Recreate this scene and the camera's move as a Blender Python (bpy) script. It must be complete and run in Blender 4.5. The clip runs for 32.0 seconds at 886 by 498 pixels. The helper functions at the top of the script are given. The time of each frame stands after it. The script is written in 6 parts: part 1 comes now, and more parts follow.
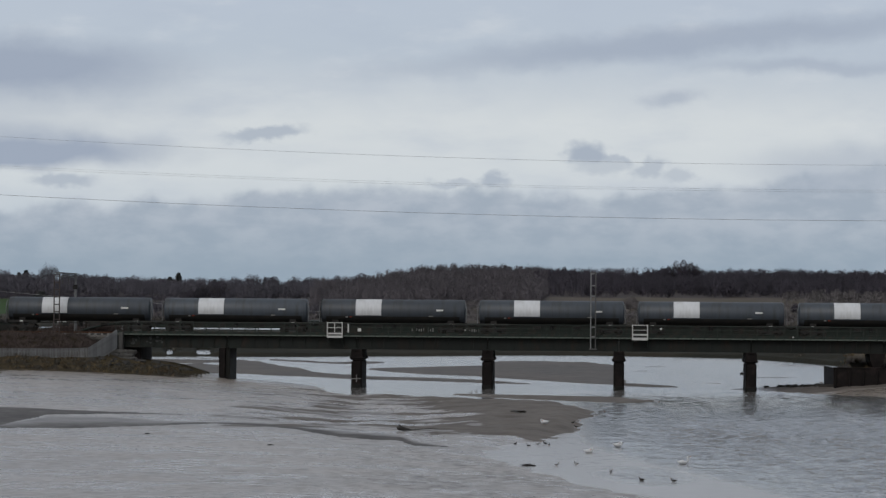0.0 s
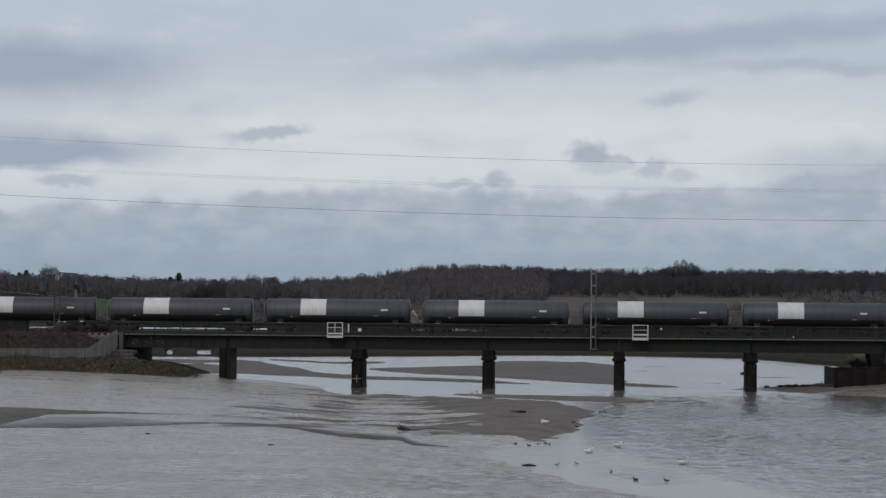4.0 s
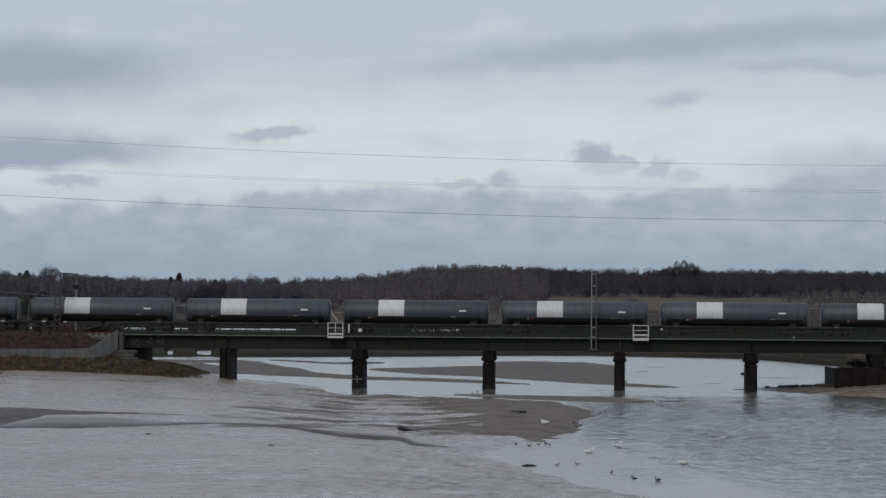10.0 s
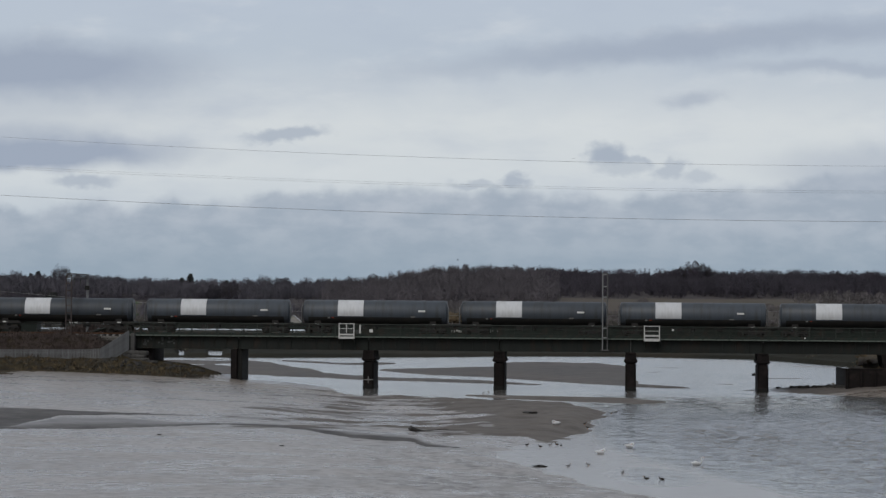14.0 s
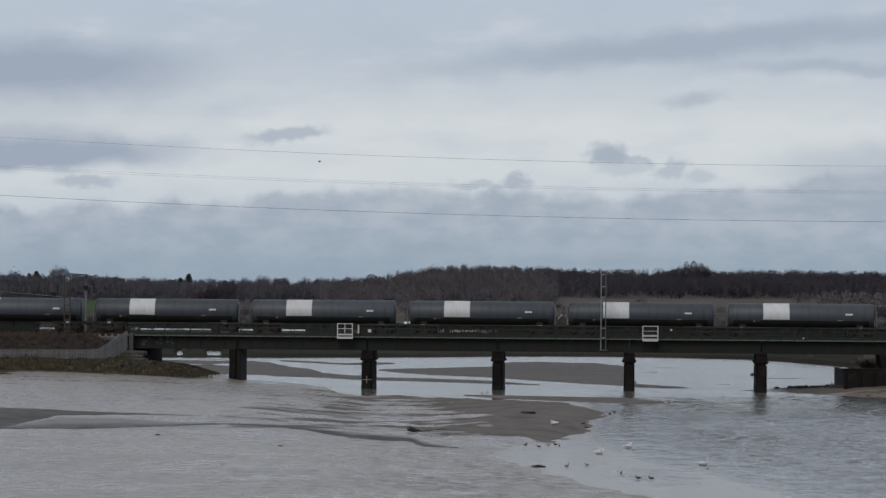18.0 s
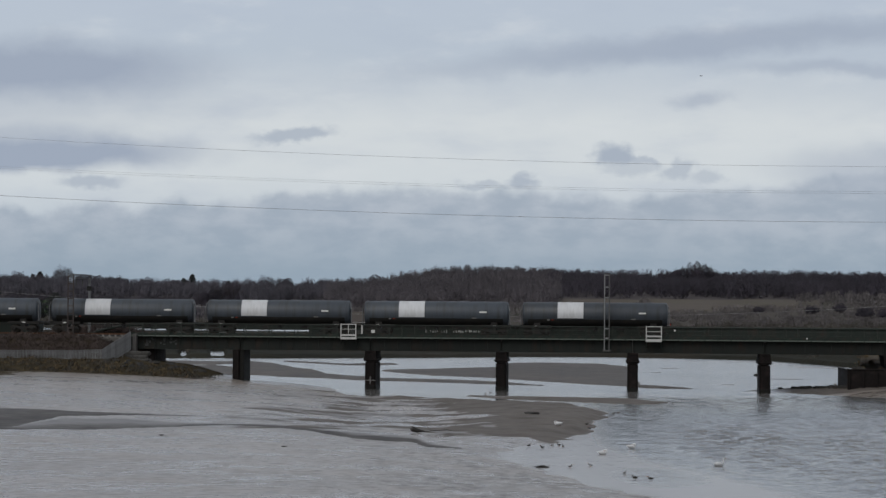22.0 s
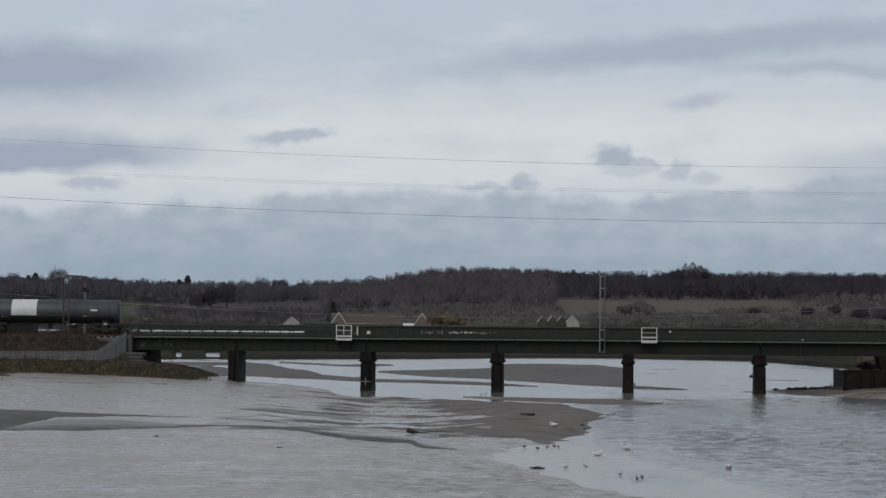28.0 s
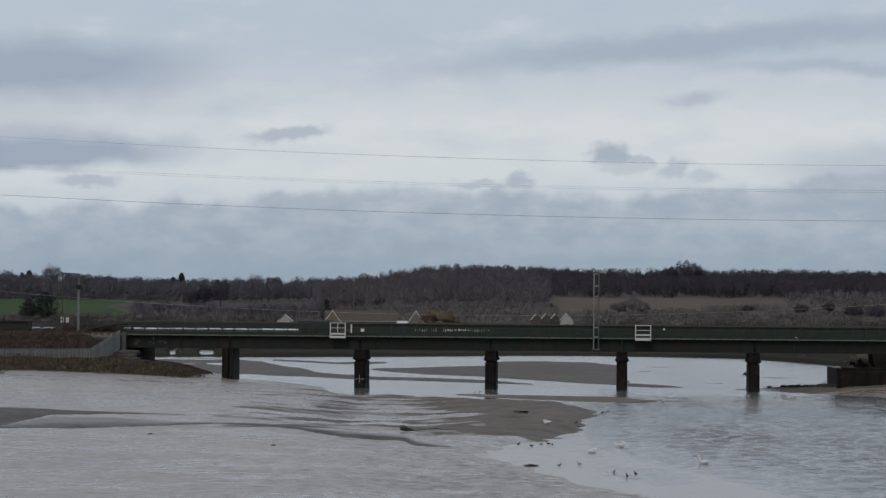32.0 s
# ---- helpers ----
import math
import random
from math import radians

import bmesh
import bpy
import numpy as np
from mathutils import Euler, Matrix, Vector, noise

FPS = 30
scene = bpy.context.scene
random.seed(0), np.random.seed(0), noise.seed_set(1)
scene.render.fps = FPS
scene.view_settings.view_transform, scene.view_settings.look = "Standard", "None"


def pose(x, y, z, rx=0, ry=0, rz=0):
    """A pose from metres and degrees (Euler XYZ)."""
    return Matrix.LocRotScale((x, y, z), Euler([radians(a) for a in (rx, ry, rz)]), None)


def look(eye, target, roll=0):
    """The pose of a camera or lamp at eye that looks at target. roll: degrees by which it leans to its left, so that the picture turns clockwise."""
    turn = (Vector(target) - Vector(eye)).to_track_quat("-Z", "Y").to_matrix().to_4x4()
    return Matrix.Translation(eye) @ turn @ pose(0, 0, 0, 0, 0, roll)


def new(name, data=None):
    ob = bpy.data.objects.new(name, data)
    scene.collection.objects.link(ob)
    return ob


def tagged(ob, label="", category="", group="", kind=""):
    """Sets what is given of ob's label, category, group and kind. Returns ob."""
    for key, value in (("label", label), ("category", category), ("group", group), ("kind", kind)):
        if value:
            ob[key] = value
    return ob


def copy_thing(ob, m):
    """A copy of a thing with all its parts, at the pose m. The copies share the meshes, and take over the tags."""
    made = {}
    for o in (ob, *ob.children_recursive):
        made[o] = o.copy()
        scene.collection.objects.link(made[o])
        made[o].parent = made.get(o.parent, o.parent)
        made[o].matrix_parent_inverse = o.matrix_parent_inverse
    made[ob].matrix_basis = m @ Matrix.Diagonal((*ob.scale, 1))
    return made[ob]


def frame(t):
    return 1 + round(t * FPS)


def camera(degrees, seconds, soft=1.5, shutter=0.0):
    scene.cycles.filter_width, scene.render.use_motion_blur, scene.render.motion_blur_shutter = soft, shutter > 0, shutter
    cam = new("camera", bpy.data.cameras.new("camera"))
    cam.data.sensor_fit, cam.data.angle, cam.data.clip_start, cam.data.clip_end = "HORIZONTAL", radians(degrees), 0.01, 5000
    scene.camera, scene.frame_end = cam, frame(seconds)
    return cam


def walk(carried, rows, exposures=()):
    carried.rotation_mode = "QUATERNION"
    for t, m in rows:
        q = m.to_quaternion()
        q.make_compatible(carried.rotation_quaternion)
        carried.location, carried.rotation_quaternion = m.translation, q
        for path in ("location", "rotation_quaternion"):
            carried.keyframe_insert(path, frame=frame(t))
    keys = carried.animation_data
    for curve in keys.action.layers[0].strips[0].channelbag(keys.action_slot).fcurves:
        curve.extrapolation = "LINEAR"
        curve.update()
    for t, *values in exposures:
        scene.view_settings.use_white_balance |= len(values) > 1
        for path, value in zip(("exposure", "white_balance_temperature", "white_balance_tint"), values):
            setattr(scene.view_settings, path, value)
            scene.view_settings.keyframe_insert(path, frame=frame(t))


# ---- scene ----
# ---- camera: on a tripod, turning a little ----
EYE = Vector((0, 0, 8.9))
cam = camera(18.0, 32.0, soft=1.35)
# seconds, degrees turned to the left, degrees tilted up
AIM = [
    (0, 0.000, 1.203), (0.5, 0.000, 1.203), (1, 0.000, 1.203), (1.5, 0.000, 1.203), (2, 0.000, 1.203),
    (2.5, 0.000, 1.203), (3, 0.000, 1.203), (3.5, 0.000, 1.203), (5.5, 0.038, 1.200), (6, 0.017, 1.209),
    (6.5, 0.044, 1.211), (7, 0.019, 1.218), (7.5, 0.022, 1.214), (8, 0.024, 1.221), (8.5, 0.024, 1.210),
    (9, 0.023, 1.207), (9.5, 0.015, 1.208), (10, 0.014, 1.209), (10.5, 0.014, 1.211), (11, 0.014, 1.211),
    (11.5, 0.044, 1.211), (12, 0.122, 1.220), (12.5, 0.226, 1.211), (13, 0.385, 1.222), (13.5, 0.299, 1.219),
    (14, 0.241, 1.221), (14.5, 0.209, 1.220), (16.5, 0.325, 1.212), (17, 0.298, 1.227), (17.5, 0.239, 1.224),
    (18, 0.209, 1.222), (18.5, 0.264, 1.219), (19, 0.315, 1.221), (19.5, 0.284, 1.213), (20, 0.369, 1.238),
    (20.5, 0.372, 1.241), (21, 0.324, 1.233), (21.5, 0.297, 1.229), (22, 0.280, 1.232), (22.5, 0.227, 1.226),
    (23, 0.291, 1.220), (23.5, 0.348, 1.222), (24, 0.325, 1.225), (24.5, 0.334, 1.231), (25, 0.327, 1.238),
    (25.5, 0.317, 1.239), (27.5, 0.212, 1.253), (28, 0.188, 1.256), (28.5, 0.137, 1.267), (29, 0.117, 1.262),
    (29.5, 0.106, 1.250), (30, 0.085, 1.231), (30.5, 0.077, 1.225), (31, 0.078, 1.216), (31.5, 0.069, 1.217),
    (32, 0.062, 1.208),
]
walk(cam, [(t, look(EYE, EYE + Vector((-1000 * math.tan(radians(a)), 1000, 1000 * math.tan(radians(e)))), 0.45)) for t, a, e in AIM],
     exposures=[(0, 0.0), (32, 0.0)])

# ---- world and sun: a bright overcast afternoon ----
world = bpy.data.worlds.new("overcast")
scene.world = world
world.use_nodes = True
wn, wl = world.node_tree.nodes, world.node_tree.links
wn.clear()
SUN_EL, SUN_AZ = 42.0, 205.0  # behind the camera, a little to its left
sky = wn.new("ShaderNodeTexSky")
sky.sky_type, sky.sun_disc = "NISHITA", False
sky.sun_elevation, sky.sun_rotation = radians(SUN_EL), radians(SUN_AZ)
sky.air_density, sky.dust_density, sky.ozone_density = 1.0, 3.0, 1.5
bg_clear, bg_cloud = wn.new("ShaderNodeBackground"), wn.new("ShaderNodeBackground")
bg_clear.inputs["Strength"].default_value = 0.08
wl.new(sky.outputs[0], bg_clear.inputs["Color"])
wc, wno, wra = wn.new("ShaderNodeTexCoord"), wn.new("ShaderNodeTexNoise"), wn.new("ShaderNodeValToRGB")
wno.inputs["Scale"].default_value, wno.inputs["Detail"].default_value = 3.0, 6
wl.new(wc.outputs["Generated"], wno.inputs["Vector"])
wl.new(wno.outputs["Fac"], wra.inputs["Fac"])
wra.color_ramp.elements[0].position, wra.color_ramp.elements[1].position = 0.3, 0.7
wra.color_ramp.elements[0].color = (0.40, 0.42, 0.455, 1)
wra.color_ramp.elements[1].color = (0.60, 0.62, 0.645, 1)
wl.new(wra.outputs["Color"], bg_cloud.inputs["Color"])
bg_cloud.inputs["Strength"].default_value = 0.9
wmix, wout = wn.new("ShaderNodeMixShader"), wn.new("ShaderNodeOutputWorld")
wmix.inputs[0].default_value = 0.85
wl.new(bg_clear.outputs[0], wmix.inputs[1])
wl.new(bg_cloud.outputs[0], wmix.inputs[2])
wl.new(wmix.outputs[0], wout.inputs[0])

sun = new("sun", bpy.data.lights.new("sun", "SUN"))
sun.data.energy, sun.data.angle, sun.data.color = 0.9, radians(25), (1.0, 0.97, 0.92)
sun_dir = Vector((math.sin(radians(SUN_AZ)) * math.cos(radians(SUN_EL)), math.cos(radians(SUN_AZ)) * math.cos(radians(SUN_EL)), math.sin(radians(SUN_EL))))
sun.matrix_world = look(EYE + sun_dir * 200, EYE)


# ---- materials ----
def node(tree, kind, **inputs):
    n = tree.nodes.new("ShaderNode" + kind)
    for k, v in inputs.items():
        n.inputs[k.replace("_", " ")].default_value = v
    return n


def rgba(c):
    return (*c, 1.0)


def material(name, dark, light, scale=4.0, rough=(0.6, 0.8), metal=0.0, bump=0.3, bump_scale=None, stain=None, stain_scale=0.4,
             stain_amount=(0.5, 0.75), stretch=(1, 1, 1), random_tint=0.0, island_tint=0.0, spec=0.5, depth=0.02, detail=6, tree=0.0):
    """Two-scale colour: fine grain between dark and light, and larger stains of a third colour."""
    m = bpy.data.materials.new(name)
    m.use_nodes = True
    t = m.node_tree
    b = t.nodes["Principled BSDF"]
    co, mp = node(t, "TexCoord"), node(t, "Mapping")
    mp.inputs["Scale"].default_value = stretch
    t.links.new(co.outputs["Object"], mp.inputs["Vector"])
    n1 = node(t, "TexNoise", Scale=scale, Detail=detail, Roughness=0.6)
    t.links.new(mp.outputs[0], n1.inputs["Vector"])
    r1 = node(t, "ValToRGB")
    r1.color_ramp.elements[0].position, r1.color_ramp.elements[1].position = 0.3, 0.7
    r1.color_ramp.elements[0].color, r1.color_ramp.elements[1].color = rgba(dark), rgba(light)
    t.links.new(n1.outputs["Fac"], r1.inputs["Fac"])
    out = r1.outputs["Color"]
    if stain:
        n2 = node(t, "TexNoise", Scale=stain_scale, Detail=5.0, Roughness=0.65)
        t.links.new(mp.outputs[0], n2.inputs["Vector"])
        r2 = node(t, "MapRange", From_Min=stain_amount[0], From_Max=stain_amount[1])
        t.links.new(n2.outputs["Fac"], r2.inputs["Value"])
        mx = node(t, "Mix")
        mx.data_type = "RGBA"
        t.links.new(r2.outputs[0], mx.inputs[0])
        t.links.new(out, mx.inputs[6])
        mx.inputs[7].default_value = rgba(stain)
        out = mx.outputs[2]
    for amount, source in ((random_tint, "random"), (island_tint, "island")):
        if amount:
            inf = node(t, "ObjectInfo") if source == "random" else node(t, "NewGeometry")
            sock = inf.outputs["Random"] if source == "random" else inf.outputs["Random Per Island"]
            mr = node(t, "MapRange", To_Min=1 - amount, To_Max=1 + amount)
            t.links.new(sock, mr.inputs["Value"])
            hs = node(t, "HueSaturation")
            t.links.new(mr.outputs[0], hs.inputs["Value"])
            t.links.new(out, hs.inputs["Color"])
            out = hs.outputs["Color"]
    if tree:
        # each tree has its own tone, and its twigs face away from the crown's middle
        at, an, geo = node(t, "Attribute"), node(t, "Attribute"), node(t, "NewGeometry")
        at.attribute_name, an.attribute_name = "tone", "outward"
        mr, hs = node(t, "MapRange", To_Min=1 - tree, To_Max=1 + tree), node(t, "HueSaturation")
        hue = node(t, "MapRange", To_Min=0.48, To_Max=0.52)
        t.links.new(at.outputs["Fac"], mr.inputs["Value"])
        t.links.new(at.outputs["Fac"], hue.inputs["Value"])
        t.links.new(mr.outputs[0], hs.inputs["Value"])
        t.links.new(hue.outputs[0], hs.inputs["Hue"])
        t.links.new(out, hs.inputs["Color"])
        out = hs.outputs["Color"]
        vm, nz = node(t, "VectorMath"), node(t, "VectorMath")
        vm.operation, nz.operation = "MULTIPLY_ADD", "NORMALIZE"
        t.links.new(an.outputs["Vector"], vm.inputs[0])
        vm.inputs[1].default_value = (4.0, 4.0, 4.0)
        t.links.new(geo.outputs["Normal"], vm.inputs[2])
        t.links.new(vm.outputs[0], nz.inputs[0])
        t.links.new(nz.outputs[0], b.inputs["Normal"])
    t.links.new(out, b.inputs["Base Color"])
    rr = node(t, "MapRange", From_Min=0.3, From_Max=0.7, To_Min=rough[0], To_Max=rough[1])
    t.links.new(n1.outputs["Fac"], rr.inputs["Value"])
    t.links.new(rr.outputs[0], b.inputs["Roughness"])
    b.inputs["Metallic"].default_value = metal
    b.inputs["Specular IOR Level"].default_value = spec
    if bump:
        n3 = node(t, "TexNoise", Scale=bump_scale or scale * 2.5, Detail=4.0)
        t.links.new(mp.outputs[0], n3.inputs["Vector"])
        bp = node(t, "Bump", Strength=bump, Distance=depth)
        t.links.new(n3.outputs["Fac"], bp.inputs["Height"])
        t.links.new(bp.outputs[0], b.inputs["Normal"])
    return m


M_TANK = material("tank_grey_paint", (0.03696, 0.04633, 0.0588), (0.05264, 0.06328, 0.078), 1.2, (0.46, 0.62), bump=0.05, stain=(0.03, 0.032, 0.032), stain_scale=0.7, stretch=(2.2, 1, 0.35), random_tint=0.16)
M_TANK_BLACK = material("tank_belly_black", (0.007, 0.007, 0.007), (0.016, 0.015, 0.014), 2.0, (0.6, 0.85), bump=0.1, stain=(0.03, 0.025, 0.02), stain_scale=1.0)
M_WHITE = material("white_paint", (0.53, 0.545, 0.565), (0.60, 0.615, 0.635), 1.5, (0.45, 0.65), bump=0.05, stain=(0.43, 0.435, 0.44), stain_scale=0.8, stretch=(2, 1, 0.4), random_tint=0.05)
M_LABEL = material("label_white", (0.5, 0.51, 0.5), (0.62, 0.62, 0.6), 6, bump=0)
M_GREY_LABEL = material("label_grey", (0.2, 0.2, 0.2), (0.3, 0.3, 0.29), 6, bump=0)
M_RED = material("red_paint", (0.22, 0.03, 0.02), (0.3, 0.05, 0.03), 4, bump=0.05)
M_BLACK = material("underframe_black", (0.005, 0.005, 0.005), (0.012, 0.011, 0.010), 3.0, (0.6, 0.9), bump=0.2, stain=(0.02, 0.015, 0.011), stain_scale=1.3)
M_STEEL = material("worn_steel", (0.025, 0.021, 0.018), (0.06, 0.05, 0.042), 6, (0.45, 0.65), 0.5, bump=0.1)
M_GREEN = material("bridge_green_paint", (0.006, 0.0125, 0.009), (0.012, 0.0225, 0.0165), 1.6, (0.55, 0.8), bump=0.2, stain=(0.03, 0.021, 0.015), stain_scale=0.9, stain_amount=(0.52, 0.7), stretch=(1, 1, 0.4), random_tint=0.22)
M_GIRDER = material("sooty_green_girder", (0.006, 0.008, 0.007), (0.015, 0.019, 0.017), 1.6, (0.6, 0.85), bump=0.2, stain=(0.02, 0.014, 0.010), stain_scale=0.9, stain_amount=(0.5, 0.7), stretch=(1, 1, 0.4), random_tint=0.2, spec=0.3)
M_GREEN_PALE = material("weathered_green_toplit", (0.06, 0.078, 0.066), (0.13, 0.152, 0.13), 2.5, (0.6, 0.85), bump=0.15, stain=(0.04, 0.05, 0.042), stain_scale=1.2)
M_FLAKE = material("flaking_paint", (0.022, 0.025, 0.025), (0.06, 0.063, 0.062), 3, (0.7, 0.9), bump=0.2)
M_PIER = material("pier_dark_iron", (0.005, 0.0043, 0.0043), (0.014, 0.011, 0.0105), 1.8, (0.65, 0.9), bump=0.4, stain=(0.028, 0.020, 0.019), stain_scale=0.8, stain_amount=(0.5, 0.75), random_tint=0.15, spec=0.15)
M_WET_AND_SHADE = material("pier_tide_slime_and_shade", (0.006, 0.006, 0.006), (0.014, 0.014, 0.012), 3, (0.6, 0.8), bump=0.4, spec=0.2)
M_CONCRETE = material("weathered_concrete", (0.14, 0.14, 0.14), (0.24, 0.235, 0.225), 1.4, (0.75, 0.9), bump=0.3, stain=(0.09, 0.09, 0.085), stain_scale=0.5, stretch=(1, 1, 0.4))
M_GALV = material("galvanised_steel", (0.16, 0.165, 0.17), (0.26, 0.265, 0.27), 5, (0.45, 0.65), 0.6, bump=0.05, random_tint=0.1)
M_FENCE = material("dull_fence_steel", (0.14, 0.1442, 0.1498), (0.238, 0.2422, 0.2492), 5, (0.6, 0.8), 0.2, bump=0.05, random_tint=0.15)
M_GALV_DARK = material("dull_galvanised_steel", (0.06, 0.06, 0.06), (0.11, 0.11, 0.11), 5, (0.5, 0.7), 0.4, bump=0.05)
M_BALLAST = material("ballast", (0.06, 0.055, 0.05), (0.14, 0.13, 0.12), 12, (0.85, 0.95), bump=0.8, depth=0.05)
M_SLEEPER = material("sleeper_concrete", (0.16, 0.155, 0.15), (0.24, 0.235, 0.22), 5, (0.8, 0.95), bump=0.2)
M_RUST = material("rusty_rail", (0.06, 0.03, 0.018), (0.13, 0.065, 0.035), 8, (0.6, 0.85), 0.4, bump=0.2)
M_RUSTED = material("rusted_mast_steel", (0.035, 0.028, 0.027), (0.075, 0.060, 0.057), 4, (0.7, 0.9), 0.2, bump=0.1)
M_WIRE = material("aluminium_wire", (0.32, 0.33, 0.34), (0.42, 0.43, 0.44), 0.5, (0.4, 0.5), 0.5, bump=0)
M_WIRE_PALE = material("pale_wire", (0.3, 0.3, 0.3), (0.42, 0.42, 0.42), 0.5, (0.4, 0.5), 0.3, bump=0)

# ground
M_BANK = material("rough_bank_grass", (0.026, 0.0221, 0.013), (0.0715, 0.0559, 0.0338), 0.8, (0.85, 0.95), bump=0.8, bump_scale=3, depth=0.15, stain=(0.065, 0.05, 0.034), stain_scale=0.25, spec=0.08)
M_DRY_BANK = material("dry_bank_grass", (0.062, 0.050, 0.038), (0.115, 0.093, 0.070), 0.6, (0.85, 0.95), bump=0.8, bump_scale=3, depth=0.15, stain=(0.05, 0.046, 0.03), stain_scale=0.2, spec=0.08)
M_MARSH = material("salt_marsh", (0.012, 0.013, 0.009), (0.027, 0.025, 0.017), 0.05, (0.85, 0.95), bump=0.7, bump_scale=0.4, depth=0.3, stain=(0.034, 0.027, 0.019), stain_scale=0.015, spec=0.08)
M_FIELD = material("winter_green_field", (0.026, 0.054, 0.016), (0.042, 0.076, 0.022), 0.03, (0.85, 0.95), bump=0.3, bump_scale=0.2, depth=0.2, stain=(0.035, 0.05, 0.02), stain_scale=0.008, spec=0.08)
M_STUBBLE = material("stubble_field", (0.085, 0.071, 0.060), (0.115, 0.099, 0.084), 0.02, (0.85, 0.95), bump=0.3, bump_scale=0.2, depth=0.2, stain=(0.09, 0.085, 0.05), stain_scale=0.006, spec=0.08)
M_FLOOR = material("woodland_floor", (0.0575, 0.0506, 0.05175), (0.0874, 0.07705, 0.07705), 0.06, (0.9, 0.98), bump=0.4, bump_scale=0.3, depth=0.3, spec=0.08)
M_SCRUB_SOIL = material("scrubby_pasture", (0.06, 0.0525, 0.04625), (0.1, 0.0875, 0.07625), 0.03, (0.85, 0.95), bump=0.5, bump_scale=0.3, depth=0.3, stain=(0.042, 0.046, 0.030), stain_scale=0.01, spec=0.08)

# plants; distance haze is mixed into the bare woods' twig colours
M_BARK = material("bare_bark", (0.030, 0.025, 0.021), (0.060, 0.050, 0.042), 0.5, (0.9, 0.98), bump=0, island_tint=0.25)
M_TWIG = material("bare_twigs", (0.09248, 0.08729, 0.1055), (0.1305, 0.1242, 0.1483), 0.012, (0.9, 0.98), bump=0, island_tint=0.08, spec=0.2, tree=0.3)
M_TWIG_PALE = material("pale_twigs", (0.1043, 0.09465, 0.1068), (0.1447, 0.1327, 0.1469), 0.012, (0.9, 0.98), bump=0, island_tint=0.08, spec=0.2, tree=0.28)
M_TWIG_DARK = material("dark_wood_twigs", (0.05896, 0.0527, 0.06755), (0.08132, 0.07483, 0.09274), 0.012, (0.9, 0.98), bump=0, island_tint=0.08, spec=0.2, tree=0.25)
M_CONIFER = material("conifer_needles", (0.0468, 0.0507, 0.052), (0.0754, 0.0806, 0.0793), 0.3, (0.8, 0.95), bump=0, island_tint=0.4, spec=0.2, tree=0.25)
M_SCRUB = material("bramble_scrub", (0.05636, 0.04309, 0.03978), (0.116, 0.0912, 0.08288), 0.1, (0.9, 0.98), bump=0, island_tint=0.15, spec=0.2, tree=0.3)
M_HEDGE = material("hillside_scrub", (0.1087, 0.0986, 0.1033), (0.1765, 0.162, 0.1645), 0.02, (0.9, 0.98), bump=0, island_tint=0.25, spec=0.2, tree=0.35)
M_OLIVE = material("olive_scrub", (0.05832, 0.05508, 0.04698), (0.1037, 0.09396, 0.07938), 0.1, (0.9, 0.98), bump=0, island_tint=0.3, spec=0.2, tree=0.3)
M_WILLOW = material("orange_willow_twigs", (0.155, 0.108, 0.074), (0.225, 0.162, 0.115), 0.3, (0.9, 0.98), bump=0, island_tint=0.35, spec=0.2, tree=0.15)
M_REED = material("dead_grass", (0.07313, 0.05525, 0.03087), (0.1625, 0.1235, 0.07313), 0.6, (0.9, 0.98), bump=0, island_tint=0.4, spec=0.2, tree=0.3)

# buildings, birds
M_BRICK = material("house_wall", (0.12, 0.10, 0.085), (0.18, 0.15, 0.13), 1.0, (0.85, 0.95), bump=0.2)
M_RENDER = material("pale_house_wall", (0.28, 0.27, 0.25), (0.38, 0.37, 0.35), 0.6, (0.8, 0.9), bump=0.1)
M_TILE = material("brown_roof_tiles", (0.052, 0.045, 0.041), (0.080, 0.069, 0.062), 0.9, (0.8, 0.9), bump=0.4, bump_scale=3, random_tint=0.1)
M_PALE_ROOF = material("pale_sheet_roof", (0.38, 0.39, 0.40), (0.52, 0.53, 0.54), 0.8, (0.4, 0.6), bump=0.1, random_tint=0.15)
M_TRIM = material("white_trim", (0.42, 0.42, 0.41), (0.56, 0.56, 0.55), 2, (0.5, 0.6), bump=0)
M_HUT = material("dark_green_sheeting", (0.006, 0.011, 0.009), (0.013, 0.020, 0.016), 1.0, (0.75, 0.9), bump=0.1)
M_GLASS = material("dark_window_glass", (0.01, 0.012, 0.014), (0.02, 0.022, 0.024), 1.0, (0.05, 0.1), bump=0)
M_PLUMAGE = material("white_plumage", (0.54, 0.55, 0.57), (0.70, 0.71, 0.73), 6, (0.8, 0.95), bump=0.1)
M_PLUMAGE_GREY = material("grey_plumage", (0.16, 0.16, 0.17), (0.34, 0.34, 0.35), 8, (0.8, 0.95), bump=0.1)
M_PLUMAGE_DARK = material("dark_plumage", (0.012, 0.011, 0.010), (0.04, 0.035, 0.03), 8, (0.8, 0.95), bump=0.1)
M_BILL = material("orange_bill", (0.4, 0.14, 0.03), (0.5, 0.2, 0.04), 8, (0.4, 0.6), bump=0)
M_LOG = material("waterlogged_wood", (0.010, 0.009, 0.008), (0.030, 0.026, 0.022), 4, (0.4, 0.7), bump=0.6)
M_ROUGH_STONE = material("grey_abutment_stone", (0.0468, 0.04608, 0.04536), (0.09, 0.08712, 0.08424), 1.5, (0.8, 0.95), bump=0.5, stain=(0.045, 0.043, 0.038), stain_scale=0.6, random_tint=0.25)
